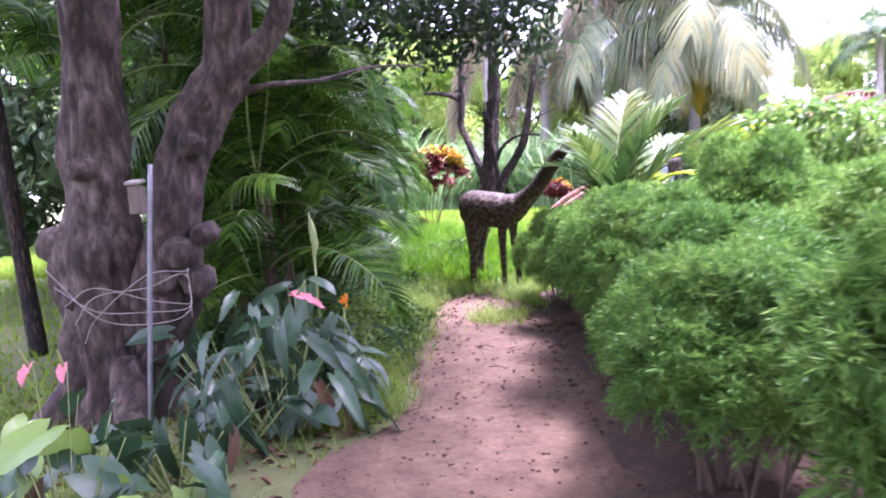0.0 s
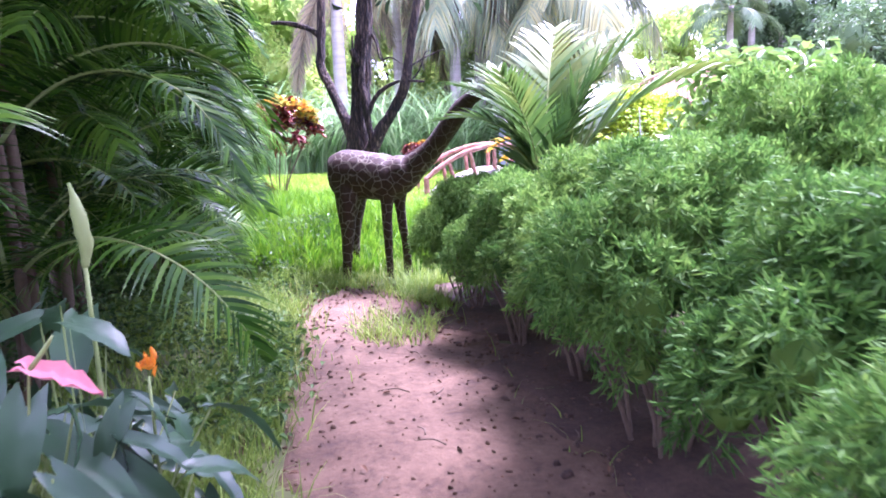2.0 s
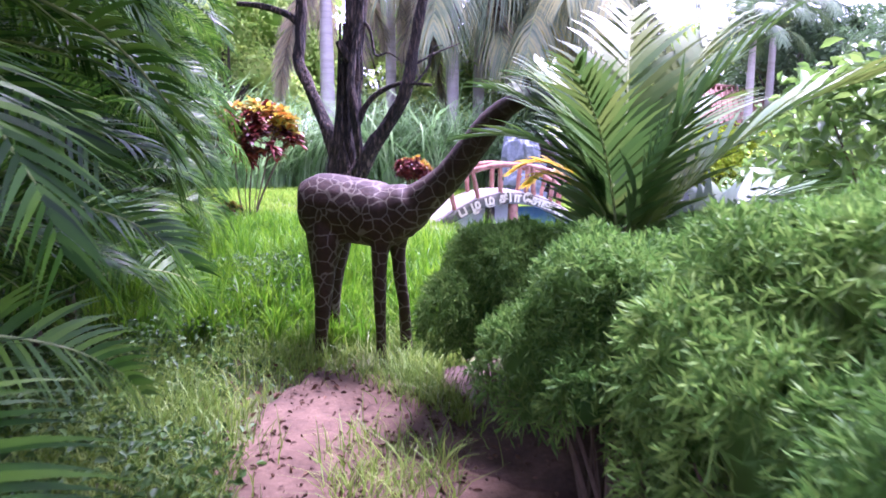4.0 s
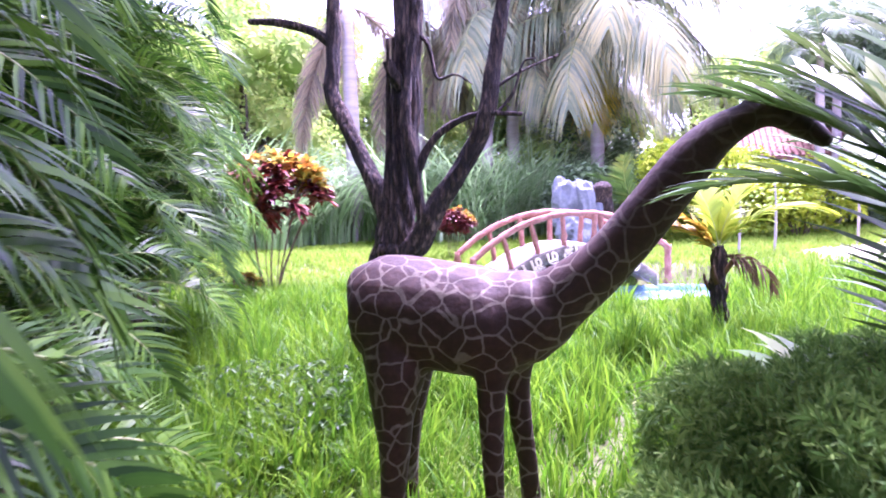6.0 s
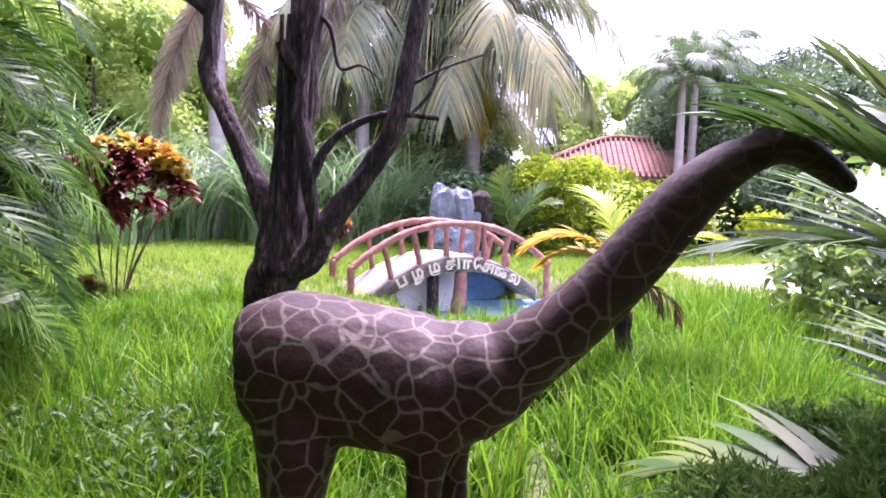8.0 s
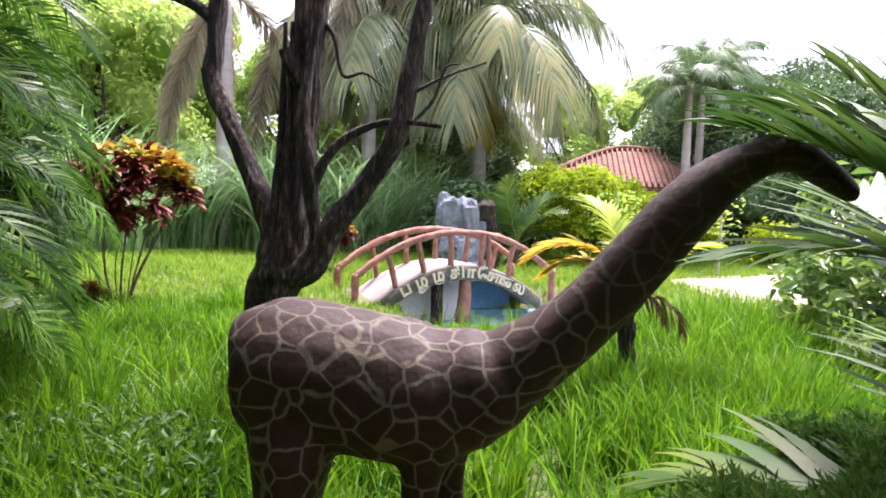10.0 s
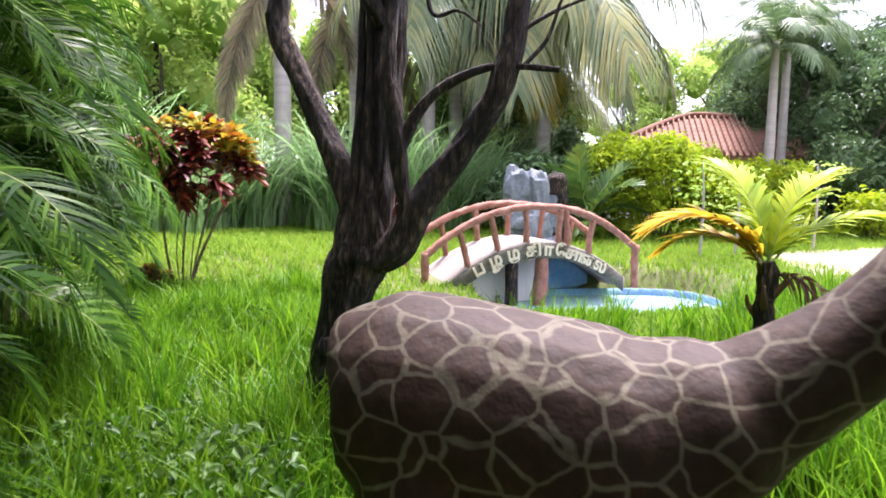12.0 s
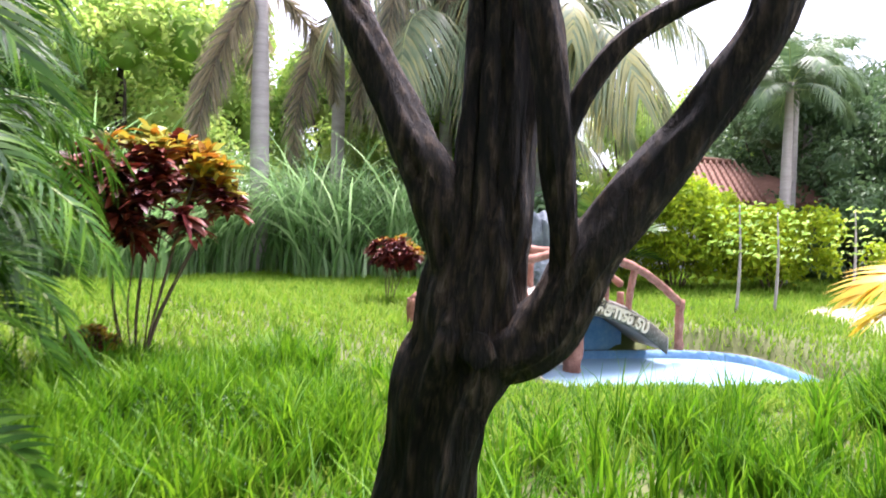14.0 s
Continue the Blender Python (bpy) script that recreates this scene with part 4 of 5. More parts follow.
def croton(place, scale, seed, turn=0):
    rng = np.random.default_rng(seed)
    c = thing("croton_shrub", place, "croton shrub with maroon leaves and orange-yellow young shoots", "shrub", "croton shrubs", rz=turn)
    c.scale = (scale,) * 3
    heads = []
    for j in range(92):
        a, q = rng.uniform(0, 2 * math.pi), rng.random() ** 0.5
        heads.append((0.60 * q * math.cos(a), 0.54 * q * math.sin(a), 1.22 + (rng.uniform(-0.30, 0.5) if rng.random() < 0.75 else 0.46) * math.sqrt(max(0.04, 1 - q * q))))
    for j in range(0, 74, 7):
        h = heads[j]
        a = math.atan2(h[1], h[0])
        s = (0.05 * math.cos(a) - 0.10, 0.05 * math.sin(a), -0.05)
        part("stem", fast_mesh("stem", *tube([(*s, 0.007), (s[0] + 0.25 * h[0], s[1] + 0.25 * h[1], 0.4, 0.006), (h[0] * 0.75, h[1] * 0.75, h[2] - 0.2, 0.006), (*h, 0.003)], 6, 4, 0.2, j), ["twig"], True), c)
    H = np.array(heads)
    young = (H[:, 2] - 1.15) * 0.9 + H[:, 0] * 0.55 + rng.normal(size=len(H)) * 0.14 > 0.37
    part("foliage", croton_leaves(H[~young], 30, rng, "croton", 0.42, 0.20), c)
    part("young_foliage", croton_leaves(H[young], 20, rng, "croton_young", 0.2, 0.19), c, "orange and yellow young leaves")


croton((-0.16, 12.85, float(ground_z(-0.16, 12.85))), 0.92, 4, 0)
croton((2.75, 16.1, 0.1), 0.55, 6)
croton((-0.5, 12.5, 0.12), 0.25, 9)

# ---- footbridge ----
bridge = thing("footbridge", (3.72, 13.78, -0.03), "arched concrete footbridge with coral log-style railings and lettered face", "bridge", rz=1.5)
bridge.scale = (0.95, 1.0, 0.94)
SPAN, RISE, DEEP = 1.34, 0.54, 0.86


def arch_z(x, lift=0.0):
    return 0.10 + lift + RISE * (1 - (x / SPAN) ** 2)


b = Build()
n = 28
xs = np.linspace(-SPAN, SPAN, n)
v, f = [], []
for x in xs:
    t = 0.15
    for y in (-DEEP / 2, DEEP / 2):
        v += [(x, y, arch_z(x)), (x, y, arch_z(x) - t)]
for i in range(n - 1):
    a, c = i * 4, (i + 1) * 4
    f += [(a, c, c + 2, a + 2), (a + 1, a + 3, c + 3, c + 1), (a, a + 1, c + 1, c), (a + 2, c + 2, c + 3, a + 3)]
f += [(0, 2, 3, 1), (n * 4 - 4, n * 4 - 3, n * 4 - 1, n * 4 - 2)]
b.add(v, f)
part("deck", b.mesh("deck", ["pale_concrete"], False), bridge)
# lettered face band
v, f = [], []
for x in np.linspace(-SPAN + 0.1, SPAN - 0.05, n):
    for y in (-DEEP / 2 - 0.035, -DEEP / 2 - 0.003):
        v += [(x, y, arch_z(x) - 0.02), (x, y, arch_z(x) - 0.215)]
for i in range(n - 1):
    a, c = i * 4, (i + 1) * 4
    f += [(a, c, c + 2, a + 2), (a + 1, a + 3, c + 3, c + 1), (a, a + 1, c + 1, c), (a + 2, c + 2, c + 3, a + 3)]
f += [(0, 2, 3, 1), (n * 4 - 4, n * 4 - 3, n * 4 - 1, n * 4 - 2)]
part("face_band", Build().add(v, f).mesh("face_band", ["mossy_concrete"], False), bridge, "dark mossy arched band")


def rail(y, rise, posts, left, right):
    path = [(x, y, 0.50 + rise * (1 - (abs(x) / 1.52) ** 2.2), 0.045) for x in np.linspace(left, right, 9)]
    part("rail", fast_mesh("rail", *tube(path, 12, 6, 0.34, y * 5, lumps=11), ["coral_paint"], True), bridge)
    for x in (left, right):
        part("end_post", fast_mesh("end_post", *tube([(x, y, -0.05, 0.05), (x, y, 0.25, 0.048), (x, y, 0.54, 0.05)], 10, 6, 0.34, x, lumps=11), ["coral_paint"], True), bridge)
    for x, tip in posts:
        part("post", fast_mesh("post", *tube([(x, y, arch_z(x) - 0.08, 0.042), ((x + tip) / 2, y, (arch_z(x) + 0.5 + rise * (1 - (abs(tip) / 1.52) ** 2.2)) / 2, 0.038), (tip, y, 0.49 + rise * (1 - (abs(tip) / 1.52) ** 2.2), 0.04)], 9, 6, 0.34, x * 3, lumps=11), ["coral_paint"], True), bridge)


rail(-DEEP / 2 + 0.03, 0.58, [(-0.95, -1.08), (-0.55, -0.66), (-0.15, -0.17), (0.3, 0.34), (0.75, 0.84), (0.45, 0.42)], -1.52, 1.52)
rail(DEEP / 2 - 0.03, 0.58, [(-0.9, -1.0), (-0.45, -0.5), (0.0, 0.0), (0.5, 0.55), (0.95, 1.05)], -1.5, 1.34)
part("leg", fast_mesh("leg", *tube([(0.06, -0.38, -0.46, 0.11), (0.06, -0.38, -0.2, 0.095), (0.08, -0.38, 0.2, 0.085), (0.09, -0.38, 0.5, 0.075)], 12, 7, 0.35, 5, lumps=9), ["coral_paint"], True), bridge)
part("leg", fast_mesh("leg", *tube([(-0.30, -0.30, -0.46, 0.085), (-0.30, -0.30, 0.48, 0.08)], 12, 6, 0.12, 5), ["dark_bark"], True), bridge, "dark unpainted leg")
def under_wall(x0, x1, y, top, mat, label):
    """A rough wall standing under the deck, its top a hand's width below the arch."""
    v, f = [], []
    xs_ = np.linspace(x0, x1, 12)
    for x in xs_:
        z = min(top, arch_z(x) - 0.16)
        v += [(x, y, -0.45), (x, y, z), (x, y + 0.12, z), (x, y + 0.12, -0.45)]
    for i in range(11):
        p, q = 4 * i, 4 * i + 4
        f += [(p, q, q + 1, p + 1), (p + 1, q + 1, q + 2, p + 2), (p + 2, q + 2, q + 3, p + 3)]
    f += [(0, 1, 2, 3), (47, 46, 45, 44)]
    part("abutment", Build().add(v, f).mesh("abutment", [mat], False), bridge, label)


# The house's white brightens this pale wall where the deck shades it.
under_wall(-1.15, 0.16, -0.10, 0.42, "white_wall", "pale rough wall under the arch, whitened against the deck's shade")
under_wall(0.17, 1.15, 0.14, 0.30, "blue_paint", "blue-painted pond wall under the arch")
# raised letters along the arch; vowel signs stand where they are written
WORD = [("\u0baa", -0.90, 0.0), ("\u0bb4", -0.66, 0.0), ("\u0bae", -0.40, 0.0), ("\u0ba4\u0bbf", -0.10, 0.0), ("\u0bbe", 0.13, 0.0), ("\u0bc7", 0.31, 0.0), ("\u0b9a", 0.47, 0.0), ("\u0bbe", 0.61, 0.0), ("\u0bc8", 0.76, 0.0), ("\u0bb2", 0.96, 0.0)]


def on_band(ob, x, dz=0.0):
    slope = math.degrees(math.atan(-2 * RISE * x / SPAN ** 2))
    ob.matrix_basis = pose(x, -DEEP / 2 - 0.045, arch_z(x) - 0.115 + dz, 90, -slope, 0)


for ch, x, dz in WORD:
    cu = bpy.data.curves.new("letter", "FONT")
    cu.body, cu.size, cu.extrude, cu.align_x, cu.align_y = ch, 0.21, 0.012, "CENTER", "CENTER"
    cu.offset = 0.007
    cu.materials.append(M["letter"])
    on_band(part("letter", cu, bridge, "raised cream letter"), x * 0.94, dz)
on_band(part("letter", fast_mesh("letter", *tube([(0.055, -0.03, 0, 0.010), (0.06, -0.085, 0, 0.010), (0.0, -0.10, 0, 0.010), (-0.06, -0.085, 0, 0.010), (-0.05, -0.07, 0, 0.008)], 6, 5), ["letter"], True), bridge, "raised cream letter stroke"), -0.37)

# pond under and beside the bridge
def basin(name, place, hx, hy, rz, label, level):
    pond = thing(name, place, label, "pond", rz=rz)
    ring = []
    for k in range(40):
        q = 2 * math.pi * k / 40
        ring.append((hx * math.copysign(abs(math.cos(q)) ** 0.6, math.cos(q)), hy * math.copysign(abs(math.sin(q)) ** 0.6, math.sin(q))))
    v, f, w = [], [], []
    for x, y in ring:
        ox, oy = x * (1 + 0.045 / hx), y * (1 + 0.045 / hy)
        v += [(x, y, -0.34), (x, y, 0.04), (ox, oy, 0.04), (ox, oy, -0.3)]
    m = len(ring)
    for i in range(m):
        a, c = i * 4, ((i + 1) % m) * 4
        f += [(a, c, c + 1, a + 1), (a + 1, c + 1, c + 2, a + 2), (a + 2, c + 2, c + 3, a + 3)]
        w += [0, 1, 1]
    part("wall", fast_mesh("wall", v, f, ["blue_paint", "mossy_concrete"], False, w), pond)
    for nm, z, mat in (("floor", -0.32, "blue_paint"), ("water", level, "water")):
        v = [(0, 0, z)] + [(x, y, z) for x, y in ring]
        f = [(0, 1 + k, 1 + (k + 1) % m, 1 + (k + 2) % m) for k in range(0, m, 2)]
        part(nm, fast_mesh(nm, v, f, [mat]), pond)


basin("pond_basin", (4.50, 12.85, -0.17), 1.34, 0.95, -14, "shallow blue-painted concrete pond running under the bridge", -0.05)

# blue-grey painted rockwork and dark stump behind the bridge
def boulder(name, size, mat, seed):
    """A broken slab of rock with flattened faces."""
    bm = bmesh.new()
    bmesh.ops.create_icosphere(bm, subdivisions=4, radius=1)
    for q in bm.verts:
        d = q.co.normalized()
        r = 1 + 0.30 * noise.cell(d * 1.7 + Vector((seed, 0, 0))) * 0.5 + 0.22 * noise.noise(d * 2.3 + Vector((seed, 3, 0))) + 0.07 * noise.noise(d * 7 + Vector((seed, 0, 5)))
        m = max(abs(d.x), abs(d.y), abs(d.z))
        q.co = Vector((d.x * size[0], d.y * size[1], d.z * size[2])) * r * (0.55 + 0.45 / m)
    bmesh.ops.smooth_vert(bm, verts=bm.verts, factor=0.4, use_axis_x=True, use_axis_y=True, use_axis_z=True)
    me = bpy.data.meshes.new(name)
    bm.to_mesh(me); bm.free()
    me.materials.append(M[mat])
    return me


rocks = thing("rockwork", (5.2, 16.45, 0.0), "blue-grey painted concrete rockwork stacked behind the bridge", "rock")
for k, (x, y, z, sx, sy, sz, tilt) in enumerate([(-0.22, 0.05, 1.02, 0.24, 0.2, 0.46, 6), (0.14, 0.0, 1.0, 0.22, 0.2, 0.40, -8), (-0.05, -0.1, 0.45, 0.42, 0.25, 0.36, 4), (0.0, -0.2, 0.08, 0.55, 0.3, 0.24, 0), (0.36, 0.05, 0.7, 0.16, 0.2, 0.36, 10)]):
    part("boulder", boulder("boulder", (sx, sy, sz), "blue_rock", 3.1 * k + 1), rocks).matrix_basis = pose(x, y, z, 0, tilt, 11 * k)
stump = thing("dark_stump", (5.78, 16.5, 0.0), "dark weathered stump standing behind the bridge", "stump")
part("trunk", fast_mesh("trunk", *tube([(0, 0, -0.05, 0.24), (0.02, 0, 0.4, 0.18), (-0.03, 0, 0.9, 0.16), (-0.08, 0, 1.3, 0.2), (-0.1, 0, 1.4, 0.05)], 16, 7, 0.4, 7, lumps=5), ["dark_bark"], True), stump)
fan = thing("fan_palm", (6.75, 17.1, 0.0), "low dark green palm behind the bridge", "palm")
part("stem", fast_mesh("stem", *tube([(0, 0, -0.05, 0.09), (0, 0, 0.6, 0.07)], 10, 5, 0.2, 3), ["twig"], True), fan)
fronds_on(fan, 0.6, YOUNG, [k * 33 for k in range(11)], 0.95, np.random.default_rng(14))

# ---- house with red tile roof ----
house = thing("house", (13.7, 22.0, -0.1), "white bungalow with a weathered red tile hip roof", "house", rz=-34)
part("wall", box_mesh("wall", (5.4, 4.4, 2.0), "white_wall", 0.03), house).matrix_basis = pose(0, 0, 1.0)
E1, E2, Z0, Z1 = 3.1, 2.6, 2.0, 3.12
v = [(-E1, -E2, Z0), (E1, -E2, Z0), (E1, E2, Z0), (-E1, E2, Z0), (-0.7, 0, Z1), (0.7, 0, Z1), (-E1, -E2, Z0 - 0.12), (E1, -E2, Z0 - 0.12), (E1, E2, Z0 - 0.12), (-E1, E2, Z0 - 0.12)]
bm = bmesh.new()
V = [bm.verts.new(p) for p in v]
for q in ((0, 1, 5, 4), (1, 2, 5), (2, 3, 4, 5), (3, 0, 4), (6, 7, 1, 0), (7, 8, 2, 1), (8, 9, 3, 2), (9, 6, 0, 3), (9, 8, 7, 6)):
    bm.faces.new([V[i] for i in q])
me = bpy.data.meshes.new("roof"); bm.to_mesh(me); bm.free(); me.materials.append(M["roof_tile"])
roof = part("roof", me, house)
tile = fast_mesh("tile", *tube([(0, -0.17, 0.0, 0.075), (0, 0.17, 0.02, 0.068)], 8, 1, flat=(1, 0.45)), ["roof_tile"], True)
for side in (0, 1):
    L = Vector((0, -E2, Z0)) if side == 0 else Vector((-E1, 0, Z0))
    T = Vector((0, 0, Z1)) if side == 0 else Vector((-0.7, 0, Z1))
    up = (T - L); rows = int(up.length / 0.27); slope = math.atan2(up.z, Vector((up.x, up.y)).length)
    for r in range(rows):
        s = (r + 0.5) / rows
        half = (E1 + (0.7 - E1) * s) if side == 0 else E2 * (1 - s)
        m_ = int(half / 0.155)
        for k in range(-m_, m_ + 1):
            if side == 0 and k > 6:
                continue
            p = L + up * s
            ob = part("tile", tile, roof)
            if side == 0:
                ob.matrix_basis = pose(k * 0.155, p.y, p.z + 0.02, math.degrees(slope), 0, 0)
            else:
                ob.matrix_basis = pose(p.x, k * 0.155, p.z + 0.02, 0, 0, -90) @ pose(0, 0, 0, math.degrees(slope), 0, 0)
ridge = part("ridge", fast_mesh("ridge", *tube([(-E1, -E2, Z0 + 0.04, 0.09), (-0.7, 0, Z1 + 0.05, 0.09), (0.7, 0, Z1 + 0.05, 0.09)], 8, 8), ["roof_tile"], True), roof)

# ---- tall palms behind ----
FOX = [frond_mesh("frond", 4.0, 230, -56, 30, 0.5, 0.03, ["old_frond", "twig"], 120, 0.0, 0.35, 1.0, 0, 1.0), frond_mesh("frond", 3.2, 190, -20, 68, 0.46, 0.03, ["old_frond", "twig"], 121, 0.0, 0.35, 1.0, 0, 1.0)]
COC = [frond_mesh("frond", L, 74, rise, droop, 0.95, 0.06, ["far_frond", "bract"], 130 + k, 0.05, 1.05, 0.5) for k, (L, rise, droop) in enumerate([(4.4, 62, 118), (4.5, 32, 112), (4.2, 5, 88), (4.0, 78, 100), (3.8, -25, 60)])]
GRN = [frond_mesh("frond", L, 50, rise, droop, 0.6, 0.05, ["green_frond", "bract"], 150 + k, 0.1, 0.6, 0.6) for k, (L, rise, droop) in enumerate([(2.6, 70, 100), (2.6, 40, 95), (2.4, 10, 80)])]
OLD = frond_mesh("frond", 2.8, 50, -30, 55, 0.8, 0.05, ["yellow_leaf", "bract"], 140, 0.05, 1.0, 0.4)


def tall_palm(x, y, top, radius, meshes, turns, scale, label, lean=(0, 0), drop=0.0, seed=1):
    rng = np.random.default_rng(seed)
    p = thing("tall_palm", (x, y, 0.0), label, "palm", "tall palms behind the lawn")
    part("trunk", fast_mesh("trunk", *tube([(0, 0, -0.1, radius * 1.35), (0, 0, 0.5, radius), (lean[0] * 0.5, lean[1] * 0.5, top * 0.5, radius * 1.02), (lean[0], lean[1], top, radius * 0.7)], 14, 8, 0.04, seed), ["palm_bark"], True), p)
    for k, a in enumerate(turns):
        f = part("frond", meshes[k % len(meshes)], p)
        s = scale * rng.uniform(0.9, 1.1)
        f.matrix_basis = pose(lean[0], lean[1], top - drop * rng.random(), rng.uniform(-10, 10), 0, a) @ Matrix.Diagonal((s, s, s, 1))
    return p


tall_palm(1.62, 21.4, 5.9, 0.18, FOX, (196, 20, 215, 90), 1.0, "grey smooth palm trunk with faded hanging plume fronds", seed=2)
tall_palm(5.2, 22.0, 7.2, 0.17, FOX, (175, 235, 320, 30, 205), 1.1, "grey palm trunk with long hanging grey plumes", seed=3)
tall_palm(3.7, 23.5, 6.4, 0.16, FOX, (200, 270, 340), 1.0, "grey palm trunk with long hanging grey plumes", seed=4)
coco = tall_palm(8.2, 21.6, 6.0, 0.17, COC, [k * 360 / 23 for k in range(23)], 1.0, "coconut palm with long drooping fronds and orange flower stalks", drop=0.5, seed=5)
for a_, s_ in ((215, 0.75), (195, 0.7), (232, 0.8), (255, 0.6)):
    part("withered_frond", OLD, coco, "hanging orange-yellow withered frond").matrix_basis = pose(0, 0, 5.2, 0, 30, a_) @ Matrix.Diagonal((s_, s_, s_, 1))
for k in range(9):
    a_ = 2.4 * k
    pts = [(0, 0, 5.9, 0.02), (0.5 * math.cos(a_), 0.5 * math.sin(a_), 6.35, 0.015), (0.9 * math.cos(a_), 0.9 * math.sin(a_), 6.2, 0.006)]
    part("flower_stalk", fast_mesh("flower_stalk", *tube(pts, 6, 4, 0.2, k), ["orange"], True), coco, "orange flower stalk")
tall_palm(6.3, 23.0, 6.2, 0.17, COC, [k * 360 / 19 for k in range(19)], 0.95, "coconut palm with long drooping fronds", drop=0.4, seed=6)
tall_palm(10.2, 26.5, 4.6, 0.17, COC, [k * 360 / 19 for k in range(19)], 0.85, "coconut palm with long drooping fronds", drop=0.4, seed=16)
tall_palm(11.4, 17.4, 4.2, 0.10, GRN, [k * 360 / 15 for k in range(15)], 0.62, "slim green palm standing over the bushes", drop=0.2, seed=7)
tall_palm(13.0, 18.6, 4.9, 0.10, GRN, [k * 360 / 15 for k in range(15)], 0.62, "slim green palm standing over the bushes", drop=0.2, seed=8)
tall_palm(15.2, 20.0, 5.4, 0.11, GRN, [k * 360 / 15 for k in range(15)], 0.7, "slim green palm standing over the bushes", drop=0.2, seed=9)

# ---- background trees and bushes ----
def lump_cloud(seed, n, sx, sy, sz, r0, r1):
    r = np.random.default_rng(seed)
    return [(r.uniform(-sx, sx), r.uniform(-sy, sy), r.uniform(-sz, sz), r.uniform(r0, r1)) for _ in range(n)]


TREES = [crown_mesh("crown", lump_cloud(200 + k, 26, 1.7, 1.4, 1.7, 0.45, 0.9), 900, 0.16, mat, 210 + k, 0.45, 0.0, 0.55) for k, mat in enumerate(["tree_leaf", "far_leaf", "tree_leaf", "far_leaf"])]
TB = Build()
TB.add(*tube([(0, 0, -4.0, 0.2), (0.1, 0, -2.0, 0.15), (0, 0.1, 0, 0.1), (0, 0, 1.2, 0.04)], 10, 5, 0.2, 3))
for a in (0.3, 1.7, 3.0, 4.4, 5.5):
    TB.add(*tube([(0.05, 0, -1.4, 0.08), (0.7 * math.cos(a), 0.7 * math.sin(a), -0.3, 0.05), (1.3 * math.cos(a), 1.2 * math.sin(a), 0.5, 0.02)], 8, 4, 0.2, a))
TRUNK = TB.mesh("trunk", ["grey_bark"])
rng = np.random.default_rng(77)
# Trees at negative y are unseen, added to block sky light from behind.
FOREST = [(-4.5, 24, 3.0, 0), (-1.8, 25.5, 3.6, 0), (0.2, 26, 3.2, 2), (2.4, 27, 3.4, 0), (4.2, 26.5, 3.0, 2), (6.0, 28, 3.6, 2), (8.5, 29, 3.4, 0), (10.5, 30, 3.4, 2), (13.5, 31, 3.6, 2), (11.6, 27.5, 2.7, 2), (17, 30, 4.0, 2), (20, 28, 4.2, 0),
          (15.6, 20.3, 2.8, 1), (16.5, 22.5, 3.2, 3), (18.5, 20.5, 3.4, 1), (17.0, 18.0, 3.0, 3), (20.5, 17.0, 3.6, 1), (21, 13.5, 3.4, 3), (20.5, 10, 3.4, 1), (19.5, 6.5, 3.2, 3), (15.0, 18.4, 2.2, 3), (9.0, 24.2, 2.2, 1), (7.2, 24.8, 2.4, 2), (-3.2, 22.3, 3.0, 2), (-1.0, 23.6, 2.8, 0),
          (-7, 21, 3.4, 1), (-9, 17, 3.4, 2), (-12, 19, 3.6, 1), (-13, 13, 3.4, 3), (-14, 9, 3.4, 0), (-5.5, 18, 2.8, 1), (-4.4, 14.5, 2.8, 3), (-14, 4, 3.4, 1), (24, 24, 4.6, 1), (-6, -4, 3.0, 1), (6, -5, 3.2, 3), (10, -2, 3.4, 1), (-10, -3, 3.4, 3), (-4.2, 11.5, 2.9, 1), (-4.6, 8.8, 2.7, 3), (-2.2, -3.5, 3.2, 3), (1.0, -4.5, 3.4, 1), (3.8, -3.6, 3.2, 3)]
for x, y, z, k in FOREST:
    z *= 1.22 if y > 22 and x < 5 else 0.92 if y > 22 and x < 14 else 1.0
    t = thing("garden_tree", (x, y, z), "leafy green garden tree of the ring round the lawn, rear ones unseen", "tree", "trees round the lawn", rz=float(rng.uniform(0, 360)))
    s = float(rng.uniform(0.9, 1.15))
    t.scale = (s, s, max(s, z / 3.6))
    part("crown", TREES[k], t)
    part("trunk", TRUNK, t)


def bush(name, x, y, sx, sy, sz, mat, size, per, seed, label, category="bush"):
    r = np.random.default_rng(seed)
    lumps = [(r.uniform(-0.7, 0.7) * sx, r.uniform(-0.6, 0.6) * sy, sz * r.uniform(0.2, 0.78), 0.30 * min(sx, sz) * r.uniform(0.7, 1.2)) for _ in range(34)]
    t = thing(name, (x, y, float(ground_z(x, y))), label, category)
    part("foliage", crown_mesh("foliage", lumps, per, size, mat, seed), t)
    for j in range(7):
        a = j * 0.9
        part("stem", fast_mesh("stem", *tube([(0.1 * math.cos(a), 0.1 * math.sin(a), -0.05, 0.02), (0.3 * sx * math.cos(a), 0.3 * sy * math.sin(a), sz * 0.4, 0.012), (0.6 * sx * math.cos(a), 0.6 * sy * math.sin(a), sz * 0.75, 0.005)], 6, 4), ["twig"], True), t)


